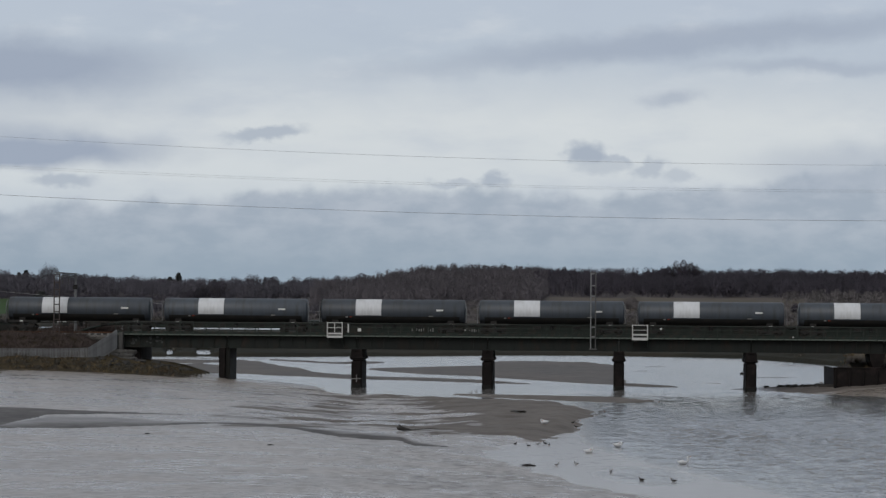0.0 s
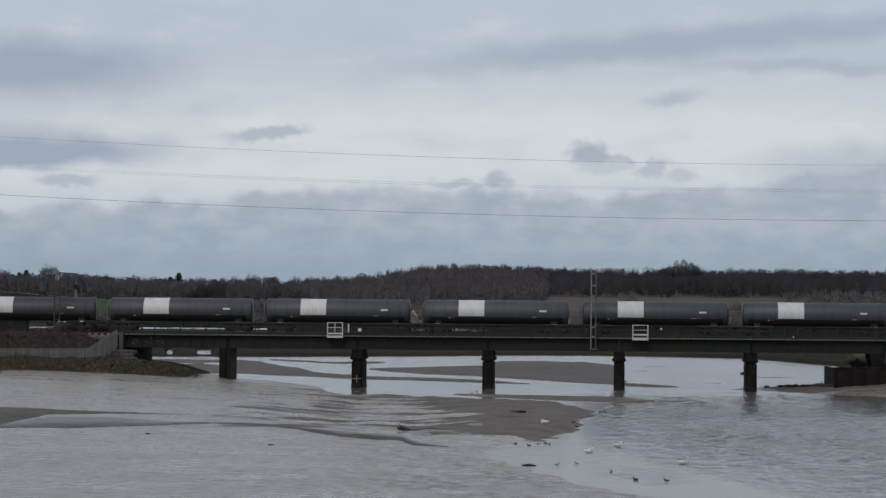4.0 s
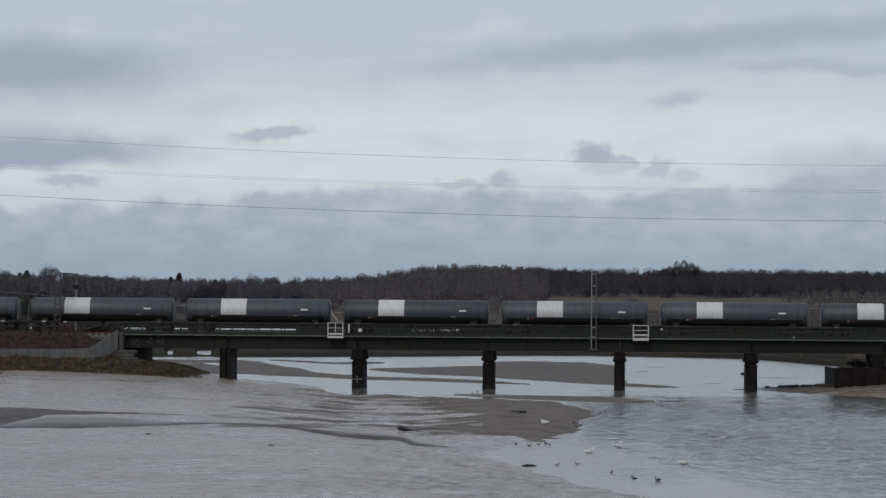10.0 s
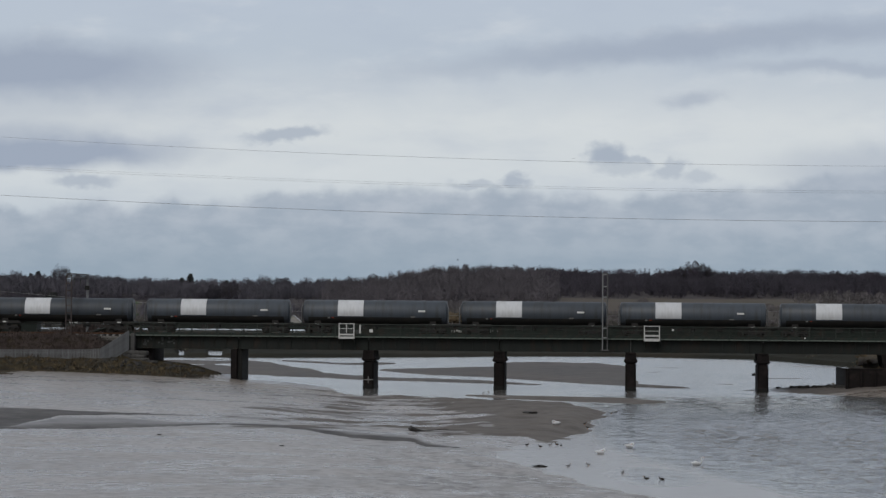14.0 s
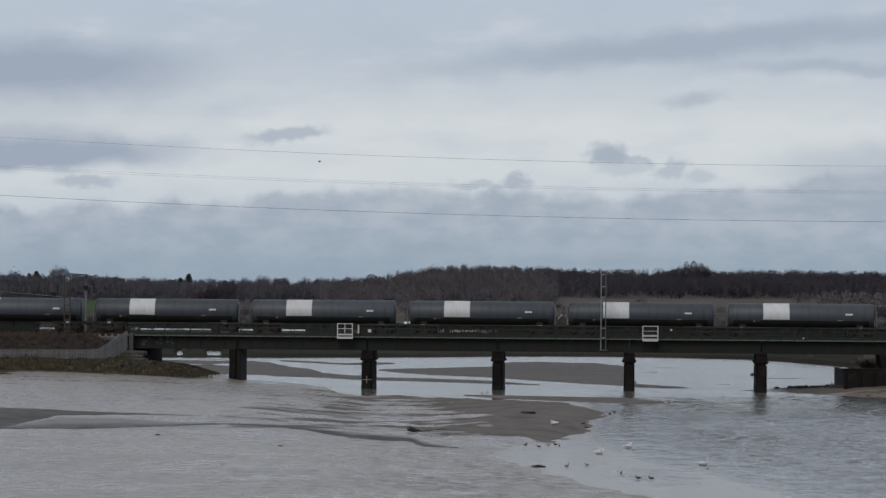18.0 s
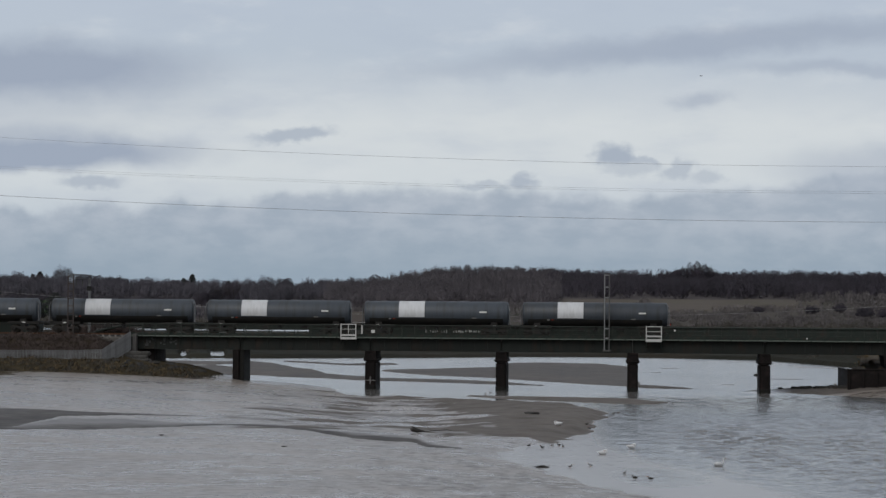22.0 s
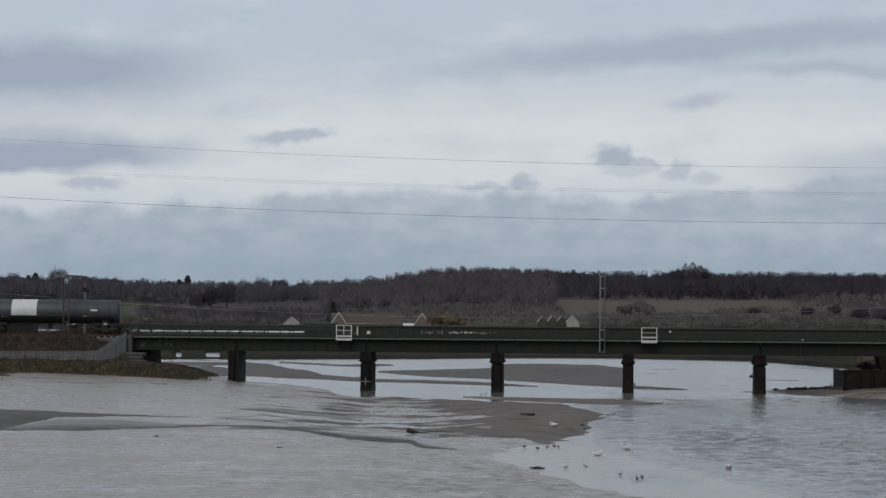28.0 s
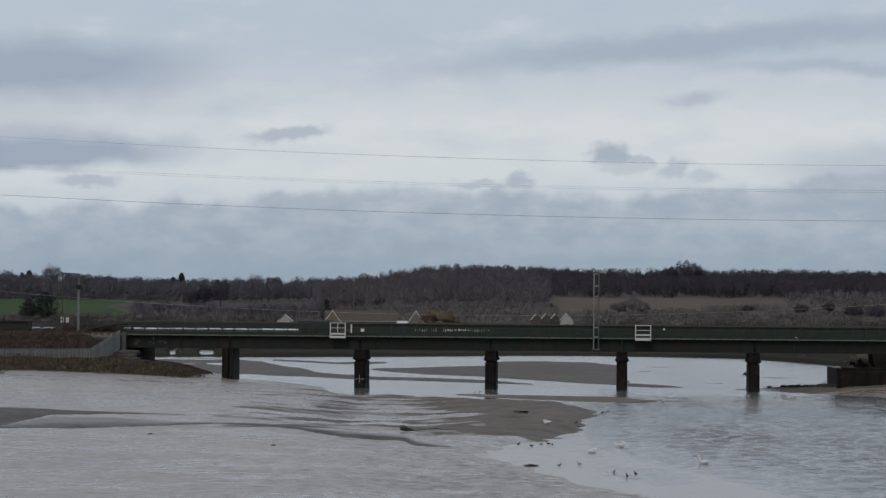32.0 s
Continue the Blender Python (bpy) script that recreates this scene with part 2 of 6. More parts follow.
M_STONE = material("weedy_rubble", (0.014, 0.013, 0.012), (0.042, 0.039, 0.035), 1.5, (0.7, 0.9), bump=0.5, random_tint=0.3)


def mud_material():
    """Soft wet mud: films of water between slightly drier ridges, streaks of silt, scattered flecks."""
    m = bpy.data.materials.new("wet_mud")
    m.use_nodes = True
    t = m.node_tree
    b = t.nodes["Principled BSDF"]
    co = node(t, "TexCoord")

    def tex(scale, detail, stretch=(1, 1, 1), rough=0.6):
        mp, n = node(t, "Mapping"), node(t, "TexNoise", Scale=scale, Detail=detail, Roughness=rough)
        mp.inputs["Scale"].default_value = stretch
        t.links.new(co.outputs["Object"], mp.inputs["Vector"])
        t.links.new(mp.outputs[0], n.inputs["Vector"])
        return n.outputs["Fac"]

    def ranged(v, a, b_, c, d):
        n = node(t, "MapRange", From_Min=a, From_Max=b_, To_Min=c, To_Max=d)
        t.links.new(v, n.inputs["Value"])
        return n.outputs[0]

    def mix(f, a, b_):
        n = node(t, "Mix")
        n.data_type = "RGBA"
        t.links.new(f, n.inputs[0])
        for k, v in ((6, a), (7, b_)):
            if isinstance(v, tuple):
                n.inputs[k].default_value = rgba(v)
            else:
                t.links.new(v, n.inputs[k])
        return n.outputs[2]
    broad, silt, fine, fleck = tex(0.035, 4), tex(0.16, 6, (0.8, 1, 1)), tex(1.7, 5, (0.6, 0.8, 1), 0.65), tex(1.5, 3, (0.45, 0.8, 1))
    col = mix(ranged(silt, 0.35, 0.65, 0, 1), (0.235, 0.205, 0.18), (0.325, 0.29, 0.262))
    col = mix(ranged(broad, 0.42, 0.66, 0, 0.6), col, (0.17, 0.15, 0.134))
    col = mix(ranged(fine, 0.48, 0.70, 0, 0.45), col, (0.11, 0.097, 0.087))
    col = mix(ranged(fleck, 0.615, 0.66, 0, 0.85), col, (0.035, 0.032, 0.028))
    # drier, browner mud where it has drained; channel slopes get shading painted in too
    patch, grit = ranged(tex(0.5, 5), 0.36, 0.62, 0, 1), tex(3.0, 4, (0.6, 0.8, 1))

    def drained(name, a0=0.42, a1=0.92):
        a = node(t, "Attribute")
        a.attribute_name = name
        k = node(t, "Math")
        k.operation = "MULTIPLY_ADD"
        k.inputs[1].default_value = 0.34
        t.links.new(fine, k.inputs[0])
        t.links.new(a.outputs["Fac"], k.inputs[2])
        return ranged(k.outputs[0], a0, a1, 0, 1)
    damp, brown, dark_mud_and_shade = drained("damp"), drained("brown"), drained("dark_mud_and_shade", 0.42, 0.78)
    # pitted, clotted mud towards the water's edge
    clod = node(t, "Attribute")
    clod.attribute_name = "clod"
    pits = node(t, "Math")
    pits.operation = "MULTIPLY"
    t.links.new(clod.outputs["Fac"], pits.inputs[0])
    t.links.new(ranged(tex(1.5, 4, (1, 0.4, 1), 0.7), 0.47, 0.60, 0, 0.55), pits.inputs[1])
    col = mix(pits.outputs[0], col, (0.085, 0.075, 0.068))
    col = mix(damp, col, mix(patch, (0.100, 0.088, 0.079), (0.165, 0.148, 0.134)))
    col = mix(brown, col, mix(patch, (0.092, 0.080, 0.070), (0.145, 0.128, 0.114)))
    col = mix(dark_mud_and_shade, col, mix(patch, (0.030, 0.026, 0.023), (0.070, 0.061, 0.054)))
    col = mix(ranged(grit, 0.56, 0.72, 0, 0.35), col, (0.07, 0.06, 0.053))
    t.links.new(col, b.inputs["Base Color"])
    wet = node(t, "Math")
    wet.operation = "ADD"
    t.links.new(ranged(silt, 0.35, 0.65, 0.18, 0.33), wet.inputs[0])
    t.links.new(ranged(fine, 0.42, 0.68, 0.0, 0.20), wet.inputs[1])
    rough, spec = wet.outputs[0], None
    level = node(t, "Value")
    level.outputs[0].default_value = 0.42
    spec = level.outputs[0]
    for fac, rv, sv in ((pits.outputs[0], 0.60, 0.25), (damp, 0.42, 0.4), (brown, 0.72, 0.2), (dark_mud_and_shade, 0.62, 0.24)):
        for i, v in enumerate((rv, sv)):
            mx = node(t, "Mix")
            t.links.new(fac, mx.inputs[0])
            t.links.new((rough, spec)[i], mx.inputs[2])
            mx.inputs[3].default_value = v
            if i == 0:
                new_rough = mx.outputs[0]
            else:
                rough, spec = new_rough, mx.outputs[0]
    t.links.new(rough, b.inputs["Roughness"])
    t.links.new(spec, b.inputs["Specular IOR Level"])
    bp = node(t, "Bump", Strength=0.17, Distance=0.05)
    t.links.new(fine, bp.inputs["Height"])
    t.links.new(bp.outputs[0], b.inputs["Normal"])
    return m


M_MUD = mud_material()


def water_material():
    m = bpy.data.materials.new("estuary_water")
    m.use_nodes = True
    t = m.node_tree
    b = t.nodes["Principled BSDF"]
    b.inputs["IOR"].default_value = 1.33
    co = node(t, "TexCoord")
    ripple, chop, wind = node(t, "TexNoise", Scale=1.0, Detail=3.0), node(t, "TexNoise", Scale=0.3, Detail=2.0), node(t, "TexNoise", Scale=0.03, Detail=4.0)
    crest = node(t, "Mapping")
    crest.inputs["Scale"].default_value = (1.1, 0.5, 1.0)
    t.links.new(co.outputs["Object"], crest.inputs["Vector"])
    for n, v in ((ripple, crest.outputs[0]), (chop, crest.outputs[0]), (wind, co.outputs["Object"])):
        t.links.new(v, n.inputs["Vector"])
    # sand shows through the thin film, silt clouds the deeper channel
    film, tint = node(t, "Attribute"), node(t, "Mix")
    film.attribute_name, tint.data_type = "film", "RGBA"
    t.links.new(film.outputs["Fac"], tint.inputs[0])
    tint.inputs[6].default_value, tint.inputs[7].default_value = (0.125, 0.122, 0.118, 1), (0.30, 0.29, 0.28, 1)
    t.links.new(tint.outputs[2], b.inputs["Base Color"])
    dull = node(t, "MapRange", To_Min=0.14, To_Max=0.22)
    t.links.new(film.outputs["Fac"], dull.inputs["Value"])
    t.links.new(dull.outputs[0], b.inputs["Roughness"])
    # ripples run where the wind reaches the open channel
    ruffled = node(t, "Attribute")
    ruffled.attribute_name = "ripple"
    patchy = node(t, "MapRange", From_Min=0.35, From_Max=0.65, To_Min=0.6, To_Max=1.3)
    t.links.new(wind.outputs["Fac"], patchy.inputs["Value"])
    gust = node(t, "Math")
    gust.operation = "MULTIPLY"
    t.links.new(ruffled.outputs["Fac"], gust.inputs[0])
    t.links.new(patchy.outputs[0], gust.inputs[1])
    h = node(t, "Mix")
    h.inputs[0].default_value = 0.4
    t.links.new(ripple.outputs["Fac"], h.inputs[2])
    t.links.new(chop.outputs["Fac"], h.inputs[3])
    bp = node(t, "Bump", Distance=0.8)
    t.links.new(gust.outputs[0], bp.inputs["Strength"])
    t.links.new(h.outputs[0], bp.inputs["Height"])
    t.links.new(bp.outputs[0], b.inputs["Normal"])
    return m


M_WATER = water_material()


# ---- building helpers ----
def part(name, bm, mat, parent=None, label=""):
    """Links a bmesh as one mesh object, under a thing or a part."""
    me = bpy.data.meshes.new(name)
    bm.to_mesh(me)
    bm.free()
    me.materials.append(mat)
    ob = new(name, me)
    ob.parent = parent
    return tagged(ob, label)


def again(ob, parent, m):
    """Another object on the same mesh."""
    o = new(ob.name.split(".")[0], ob.data)
    o.parent, o.matrix_local = parent, m
    return o


def thing(name, m, label, category, group="", kind=""):
    ob = new(name)
    ob.empty_display_size = 0.3
    ob.matrix_world = m
    return tagged(ob, label, category, group, kind)


def box(bm, x0, y0, z0, x1, y1, z1, bevel=0.0):
    vs = bmesh.ops.create_cube(bm, size=1.0, matrix=Matrix.Translation(((x0 + x1) / 2, (y0 + y1) / 2, (z0 + z1) / 2)) @ Matrix.Diagonal((x1 - x0, y1 - y0, z1 - z0, 1)))["verts"]
    if bevel:
        es = {e for v in vs for e in v.link_edges}
        bmesh.ops.bevel(bm, geom=list(es), offset=bevel, segments=1, affect="EDGES", clamp_overlap=True)
    return bm


def a_box(x0, y0, z0, x1, y1, z1, bevel=0.0):
    return box(bmesh.new(), x0, y0, z0, x1, y1, z1, bevel)


def tube(bm, p, q, r, r2=None, n=8):
    """A round bar from p to q, tapering from r to r2."""
    p, q = Vector(p), Vector(q)
    d = q - p
    m = Matrix.Translation((p + q) / 2) @ d.to_track_quat("Z", "Y").to_matrix().to_4x4()
    bmesh.ops.create_cone(bm, cap_ends=True, segments=n, radius1=r, radius2=r if r2 is None else r2, depth=d.length, matrix=m)
    return bm


def lathe(bm, profile, n=24, axis="X"):
    """Turns (along, radius) pairs round an axis."""
    rings = []
    for a, r in profile:
        ring = []
        for i in range(n):
            c, s = math.cos(2 * math.pi * i / n) * r, math.sin(2 * math.pi * i / n) * r
            ring.append(bm.verts.new((a, c, s) if axis == "X" else (c, s, a) if axis == "Z" else (c, a, s)))
        rings.append(ring)
    for u, v in zip(rings, rings[1:]):
        for i in range(n):
            bm.faces.new((u[i], u[(i + 1) % n], v[(i + 1) % n], v[i]))
    bm.faces.new(rings[0][::-1])
    bm.faces.new(rings[-1])
    bmesh.ops.recalc_face_normals(bm, faces=bm.faces)
    return bm


def smooth(ob):
    for p in ob.data.polygons:
        p.use_smooth = True
    return ob


def array_mesh(name, verts, faces, mats, index=None):
    """A mesh from numpy arrays: verts n x 3, faces m x 3 or m x 4."""
    me = bpy.data.meshes.new(name)
    k = faces.shape[1]
    me.vertices.add(len(verts))
    me.vertices.foreach_set("co", verts.astype(np.float32).ravel())
    me.loops.add(faces.size)
    me.loops.foreach_set("vertex_index", faces.astype(np.int32).ravel())
    me.polygons.add(len(faces))
    me.polygons.foreach_set("loop_start", np.arange(0, faces.size, k, dtype=np.int32))
    for mat in mats:
        me.materials.append(mat)
    if index is not None:
        me.polygons.foreach_set("material_index", index.astype(np.int32))
    me.update(calc_edges=True)
    return me


def crown_faces(me, tone, outward):
    """Each vertex's tree tone, and its way out of the crown."""
    me.attributes.new("tone", "FLOAT", "POINT").data.foreach_set("value", tone.astype(np.float32).ravel())
    me.attributes.new("outward", "FLOAT_VECTOR", "POINT").data.foreach_set("vector", outward.astype(np.float32).ravel())
    return me


def vnoise(x, y, seed=0):
    """Smooth value noise, one unit a cell, 0 to 1."""
    xi, yi = np.floor(x), np.floor(y)
    fx, fy = x - xi, y - yi
    fx, fy = fx * fx * (3 - 2 * fx), fy * fy * (3 - 2 * fy)

    def h(a, b):
        s = np.sin(a * 127.1 + b * 311.7 + seed * 74.7) * 43758.5453
        return s - np.floor(s)
    return (h(xi, yi) * (1 - fx) + h(xi + 1, yi) * fx) * (1 - fy) + (h(xi, yi + 1) * (1 - fx) + h(xi + 1, yi + 1) * fx) * fy


def fbm(x, y, seed=0, octaves=4):
    return sum(vnoise(x * 2 ** o, y * 2 ** o, seed + o * 17) * 0.5 ** o for o in range(octaves)) / (2 - 0.5 ** (octaves - 1))


def step(a, b, v):
    u = np.clip((v - a) / (b - a), 0, 1)
    return u * u * (3 - 2 * u)


# ---- sky: a far backdrop of drifting cloud ----
def sky_material():
    m = bpy.data.materials.new("cloudy_sky")
    m.use_nodes = True
    t = m.node_tree
    t.nodes.remove(t.nodes["Principled BSDF"])
    co = node(t, "TexCoord")
    P = co.outputs["Object"]

    def vmath(op, a, b):
        n = node(t, "VectorMath")
        n.operation = op
        for i, v in enumerate((a, b)):
            if v is None:
                continue
            if isinstance(v, tuple):
                n.inputs[i].default_value = v
            else:
                t.links.new(v, n.inputs[i])
        return n.outputs["Value"] if op == "LENGTH" else n.outputs["Vector"]

    def noise3(scale, detail, stretch):
        v = vmath("MULTIPLY", P, stretch)
        n = node(t, "TexNoise", Scale=scale, Detail=detail, Roughness=0.55)
        t.links.new(v, n.inputs["Vector"])
        return n

    def ranged(v, a, b, c=0.0, d=1.0, kind="SMOOTHSTEP"):
        n = node(t, "MapRange", From_Min=a, From_Max=b, To_Min=c, To_Max=d)
        n.interpolation_type = kind
        t.links.new(v, n.inputs["Value"])
        return n.outputs[0]

    def mix(f, a, b):
        n = node(t, "Mix")
        n.data_type = "RGBA"
        t.links.new(f, n.inputs[0])
        for s, v in ((6, a), (7, b)):
            if isinstance(v, tuple):
                n.inputs[s].default_value = rgba(v)
            else:
                t.links.new(v, n.inputs[s])
        return n.outputs[2]

    def add(a, b, op="ADD"):
        n = node(t, "Math")
        n.operation = op
        for i, v in enumerate((a, b)):
            if isinstance(v, float):
                n.inputs[i].default_value = v
            else:
                t.links.new(v, n.inputs[i])
        return n.outputs[0]

    # billowed coordinates, so that cloud edges curl
    def billow(scale, dx, dz, detail=5.0):
        n = noise3(scale, detail, (1, 1, 1.5))
        return vmath("ADD", P, vmath("MULTIPLY", vmath("SUBTRACT", n.outputs["Color"], (0.5, 0.5, 0.5)), (dx, 0, dz)))
    Q, Q2 = billow(0.010, 110, 46), billow(0.030, 62, 30)
    sep, sepq = node(t, "SeparateXYZ"), node(t, "SeparateXYZ")
    t.links.new(P, sep.inputs[0])
    t.links.new(Q, sepq.inputs[0])
    ramp = node(t, "ValToRGB")
    stops = SKY_STOPS
    while len(ramp.color_ramp.elements) < len(stops):
        ramp.color_ramp.elements.new(0.5)
    for e, (h, c) in zip(ramp.color_ramp.elements, stops):
        e.position, e.color = h / 800.0, rgba(c)
    t.links.new(ranged(sepq.outputs["Z"], 0.0, 800.0, kind="LINEAR"), ramp.inputs["Fac"])
    col = ramp.outputs["Color"]
    # long faint streaks of thin cloud
    streak = noise3(0.0035, 5.0, (1, 1, 3.5))
    col = mix(ranged(streak.outputs["Fac"], 0.45, 0.8, 0.0, 0.5), col, (0.42, 0.48, 0.58))
    wisps = noise3(0.006, 5.0, (1, 1, 3.0))
    col = mix(ranged(wisps.outputs["Fac"], 0.5, 0.8, 0.0, 0.35), col, (0.70, 0.73, 0.755))
    # larger soft clouds: centre across, height, half width, half height, tilt, weight
    def cloud(cx, cz, rx, rz, tilt, w, where, outer, inner, shade):
        v = vmath("SUBTRACT", where, (float(cx), 0.0, float(cz)))
        dots = []
        for axis in ((1 / rx, 0.0, 0.0), (-tilt / rz, 0.0, 1 / rz)):
            n = node(t, "VectorMath")
            n.operation = "DOT_PRODUCT"
            t.links.new(v, n.inputs[0])
            n.inputs[1].default_value = axis
            dots.append(n.outputs["Value"])
        cmb = node(t, "CombineXYZ")
        t.links.new(dots[0], cmb.inputs[0])
        t.links.new(dots[1], cmb.inputs[1])
        d = vmath("LENGTH", cmb.outputs[0], None)
        return mix(ranged(d, outer, inner, 0.0, w), col, shade)
    for c in BROAD:
        col = cloud(*c, Q, 1.35, 0.25, (0.34, 0.395, 0.49))
    # the heaped bank low down: its lumpy top edge, paler crests, darker hollows
    lumps, swell = noise3(0.017, 5.0, (1, 1, 1.3)), noise3(0.0065, 3.0, (1, 1, 0.2))
    edge = add(add(sep.outputs["Z"], ranged(lumps.outputs["Fac"], 0.3, 0.7, -10.0, 10.0, "LINEAR")), ranged(swell.outputs["Fac"], 0.3, 0.7, -15.0, 15.0, "LINEAR"))
    edge = add(edge, ranged(sep.outputs["X"], -650.0, -250.0, 18.0, -8.0))
    edge = add(edge, ranged(sep.outputs["X"], 330.0, 750.0, 0.0, -42.0))
    bank = ranged(edge, 208.0, 180.0, 0.0, 0.88)
    inner = noise3(0.011, 5.0, (1, 1, 2.2))
    bank_col = mix(ranged(inner.outputs["Fac"], 0.34, 0.68), (0.325, 0.385, 0.465), (0.43, 0.48, 0.55))
    bank_col = mix(ranged(sep.outputs["Z"], 190.0, 50.0, 0.0, 0.75), bank_col, (0.25, 0.33, 0.41))
    col = mix(bank, col, bank_col)
    for c in CLOUDS:
        col = cloud(*c, Q2, 1.3, 0.45, (0.385, 0.44, 0.52))
    em, out = node(t, "Emission"), t.nodes["Material Output"]
    t.links.new(col, em.inputs["Color"])
    em.inputs["Strength"].default_value = 1.0
    t.links.new(em.outputs[0], out.inputs["Surface"])
    m.cycles.emission_sampling = "NONE"
    return m


SKY_STOPS = [(0, (0.40, 0.47, 0.55)), (150, (0.52, 0.58, 0.64)), (230, (0.62, 0.665, 0.695)), (320, (0.635, 0.675, 0.70)),
             (370, (0.56, 0.61, 0.66)), (440, (0.475, 0.54, 0.62)), (520, (0.475, 0.54, 0.63)), (800, (0.47, 0.53, 0.63))]
BROAD = [(-800, 262, 350, 30, 0.02, 1.3), (-820, 290, 300, 30, 0.0, 0.6), (-740, 410, 310, 52, 0.0, 1.1), (430, 462, 560, 30, 0.10, 0.75), (620, 420, 230, 14, 0.0, 0.5), (700, 250, 200, 45, 0.0, 0.5),
         (-760, 350, 330, 50, 0.0, 0.35), (388, 366, 60, 18, 0.0, 0.55)]
CLOUDS = [(-300, 299, 74, 13, 0.12, 0.8), (241, 270, 40, 20, 0.0, 1.0), (286, 262, 26, 9, -0.2, 0.7), (268, 247, 52, 12, 0.0, 0.5), (345, 246, 30, 17, 0.4, 0.65), (395, 235, 36, 12, 0.0, 0.5),
          (84, 224, 25, 16, 0.0, 0.85), (15, 217, 44, 9, 0.0, 0.6), (-640, 219, 58, 13, 0.0, 0.75), (690, 226, 110, 16, 0.0, 0.4)]

sky_w, sky_h = 4200, 2600
backdrop = new("backdrop", array_mesh("backdrop", np.array([(-sky_w, 0, -70), (sky_w, 0, -70), (sky_w, 0, sky_h), (-sky_w, 0, sky_h)]), np.array([[0, 1, 2, 3]]), [sky_material()]))
backdrop.location = (0, 4700, 0)
tagged(backdrop, "overcast sky with drifting grey-blue clouds", "sky", kind="structure")

# ---- the plan ----
TURN = radians(3.5)                      # the bridge comes a little nearer to the right
BRIDGE = Matrix.Translation((4.973, 307.6, 0)) @ Matrix.Rotation(-TURN, 4, "Z")
SPAN = 14.43
DECK, RAIL = 5.78, 5.92                  # walkway and rail heights above the water
ABUT = -41.2                             # where the left abutment stands along the bridge

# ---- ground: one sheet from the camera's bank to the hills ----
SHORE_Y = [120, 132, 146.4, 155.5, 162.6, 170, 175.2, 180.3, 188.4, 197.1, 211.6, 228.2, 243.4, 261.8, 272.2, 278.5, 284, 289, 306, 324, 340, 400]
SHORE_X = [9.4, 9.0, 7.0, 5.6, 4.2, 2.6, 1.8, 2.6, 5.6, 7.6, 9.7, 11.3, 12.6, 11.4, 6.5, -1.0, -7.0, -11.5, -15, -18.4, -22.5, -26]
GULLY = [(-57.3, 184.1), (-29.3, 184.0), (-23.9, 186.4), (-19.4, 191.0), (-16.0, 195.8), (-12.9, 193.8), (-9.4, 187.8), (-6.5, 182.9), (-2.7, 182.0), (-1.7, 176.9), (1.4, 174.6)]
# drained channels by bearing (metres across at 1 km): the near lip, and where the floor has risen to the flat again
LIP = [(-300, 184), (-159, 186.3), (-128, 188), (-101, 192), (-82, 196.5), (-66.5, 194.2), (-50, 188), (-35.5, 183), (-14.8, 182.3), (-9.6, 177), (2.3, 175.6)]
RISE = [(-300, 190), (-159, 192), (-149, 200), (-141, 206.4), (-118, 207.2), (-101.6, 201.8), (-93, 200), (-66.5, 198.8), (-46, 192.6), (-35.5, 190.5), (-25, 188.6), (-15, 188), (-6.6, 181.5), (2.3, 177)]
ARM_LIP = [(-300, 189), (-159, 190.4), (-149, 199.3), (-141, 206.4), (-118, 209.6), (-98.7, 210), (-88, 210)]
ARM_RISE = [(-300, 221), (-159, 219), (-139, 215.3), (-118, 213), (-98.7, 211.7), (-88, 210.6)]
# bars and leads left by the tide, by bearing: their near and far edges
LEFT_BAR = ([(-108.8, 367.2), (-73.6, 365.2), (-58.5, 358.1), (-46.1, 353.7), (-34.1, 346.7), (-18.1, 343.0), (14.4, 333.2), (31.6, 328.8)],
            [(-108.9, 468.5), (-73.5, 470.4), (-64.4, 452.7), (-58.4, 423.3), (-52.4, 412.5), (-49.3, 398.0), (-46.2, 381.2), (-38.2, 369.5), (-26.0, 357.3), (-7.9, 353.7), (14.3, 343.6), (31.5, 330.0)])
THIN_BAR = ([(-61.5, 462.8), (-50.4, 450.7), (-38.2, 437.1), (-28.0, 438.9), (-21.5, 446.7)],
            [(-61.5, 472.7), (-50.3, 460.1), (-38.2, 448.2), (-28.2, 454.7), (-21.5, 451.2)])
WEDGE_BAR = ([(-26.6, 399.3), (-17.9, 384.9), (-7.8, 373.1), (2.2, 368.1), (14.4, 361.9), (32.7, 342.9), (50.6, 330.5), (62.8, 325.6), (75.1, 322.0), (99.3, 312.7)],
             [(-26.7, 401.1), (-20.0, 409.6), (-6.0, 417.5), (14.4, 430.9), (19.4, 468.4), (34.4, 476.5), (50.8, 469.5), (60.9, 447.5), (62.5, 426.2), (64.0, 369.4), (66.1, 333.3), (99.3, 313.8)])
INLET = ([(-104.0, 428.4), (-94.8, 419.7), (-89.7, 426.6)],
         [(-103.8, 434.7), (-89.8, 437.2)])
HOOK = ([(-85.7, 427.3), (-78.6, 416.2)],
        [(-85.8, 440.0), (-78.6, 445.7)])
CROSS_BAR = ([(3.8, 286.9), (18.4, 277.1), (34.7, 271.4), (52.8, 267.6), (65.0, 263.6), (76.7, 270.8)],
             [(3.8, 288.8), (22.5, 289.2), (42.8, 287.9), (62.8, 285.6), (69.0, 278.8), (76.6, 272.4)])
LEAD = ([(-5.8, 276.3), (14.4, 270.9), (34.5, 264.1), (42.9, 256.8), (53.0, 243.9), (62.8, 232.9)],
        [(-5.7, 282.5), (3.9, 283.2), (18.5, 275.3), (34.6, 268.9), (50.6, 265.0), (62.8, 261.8)])
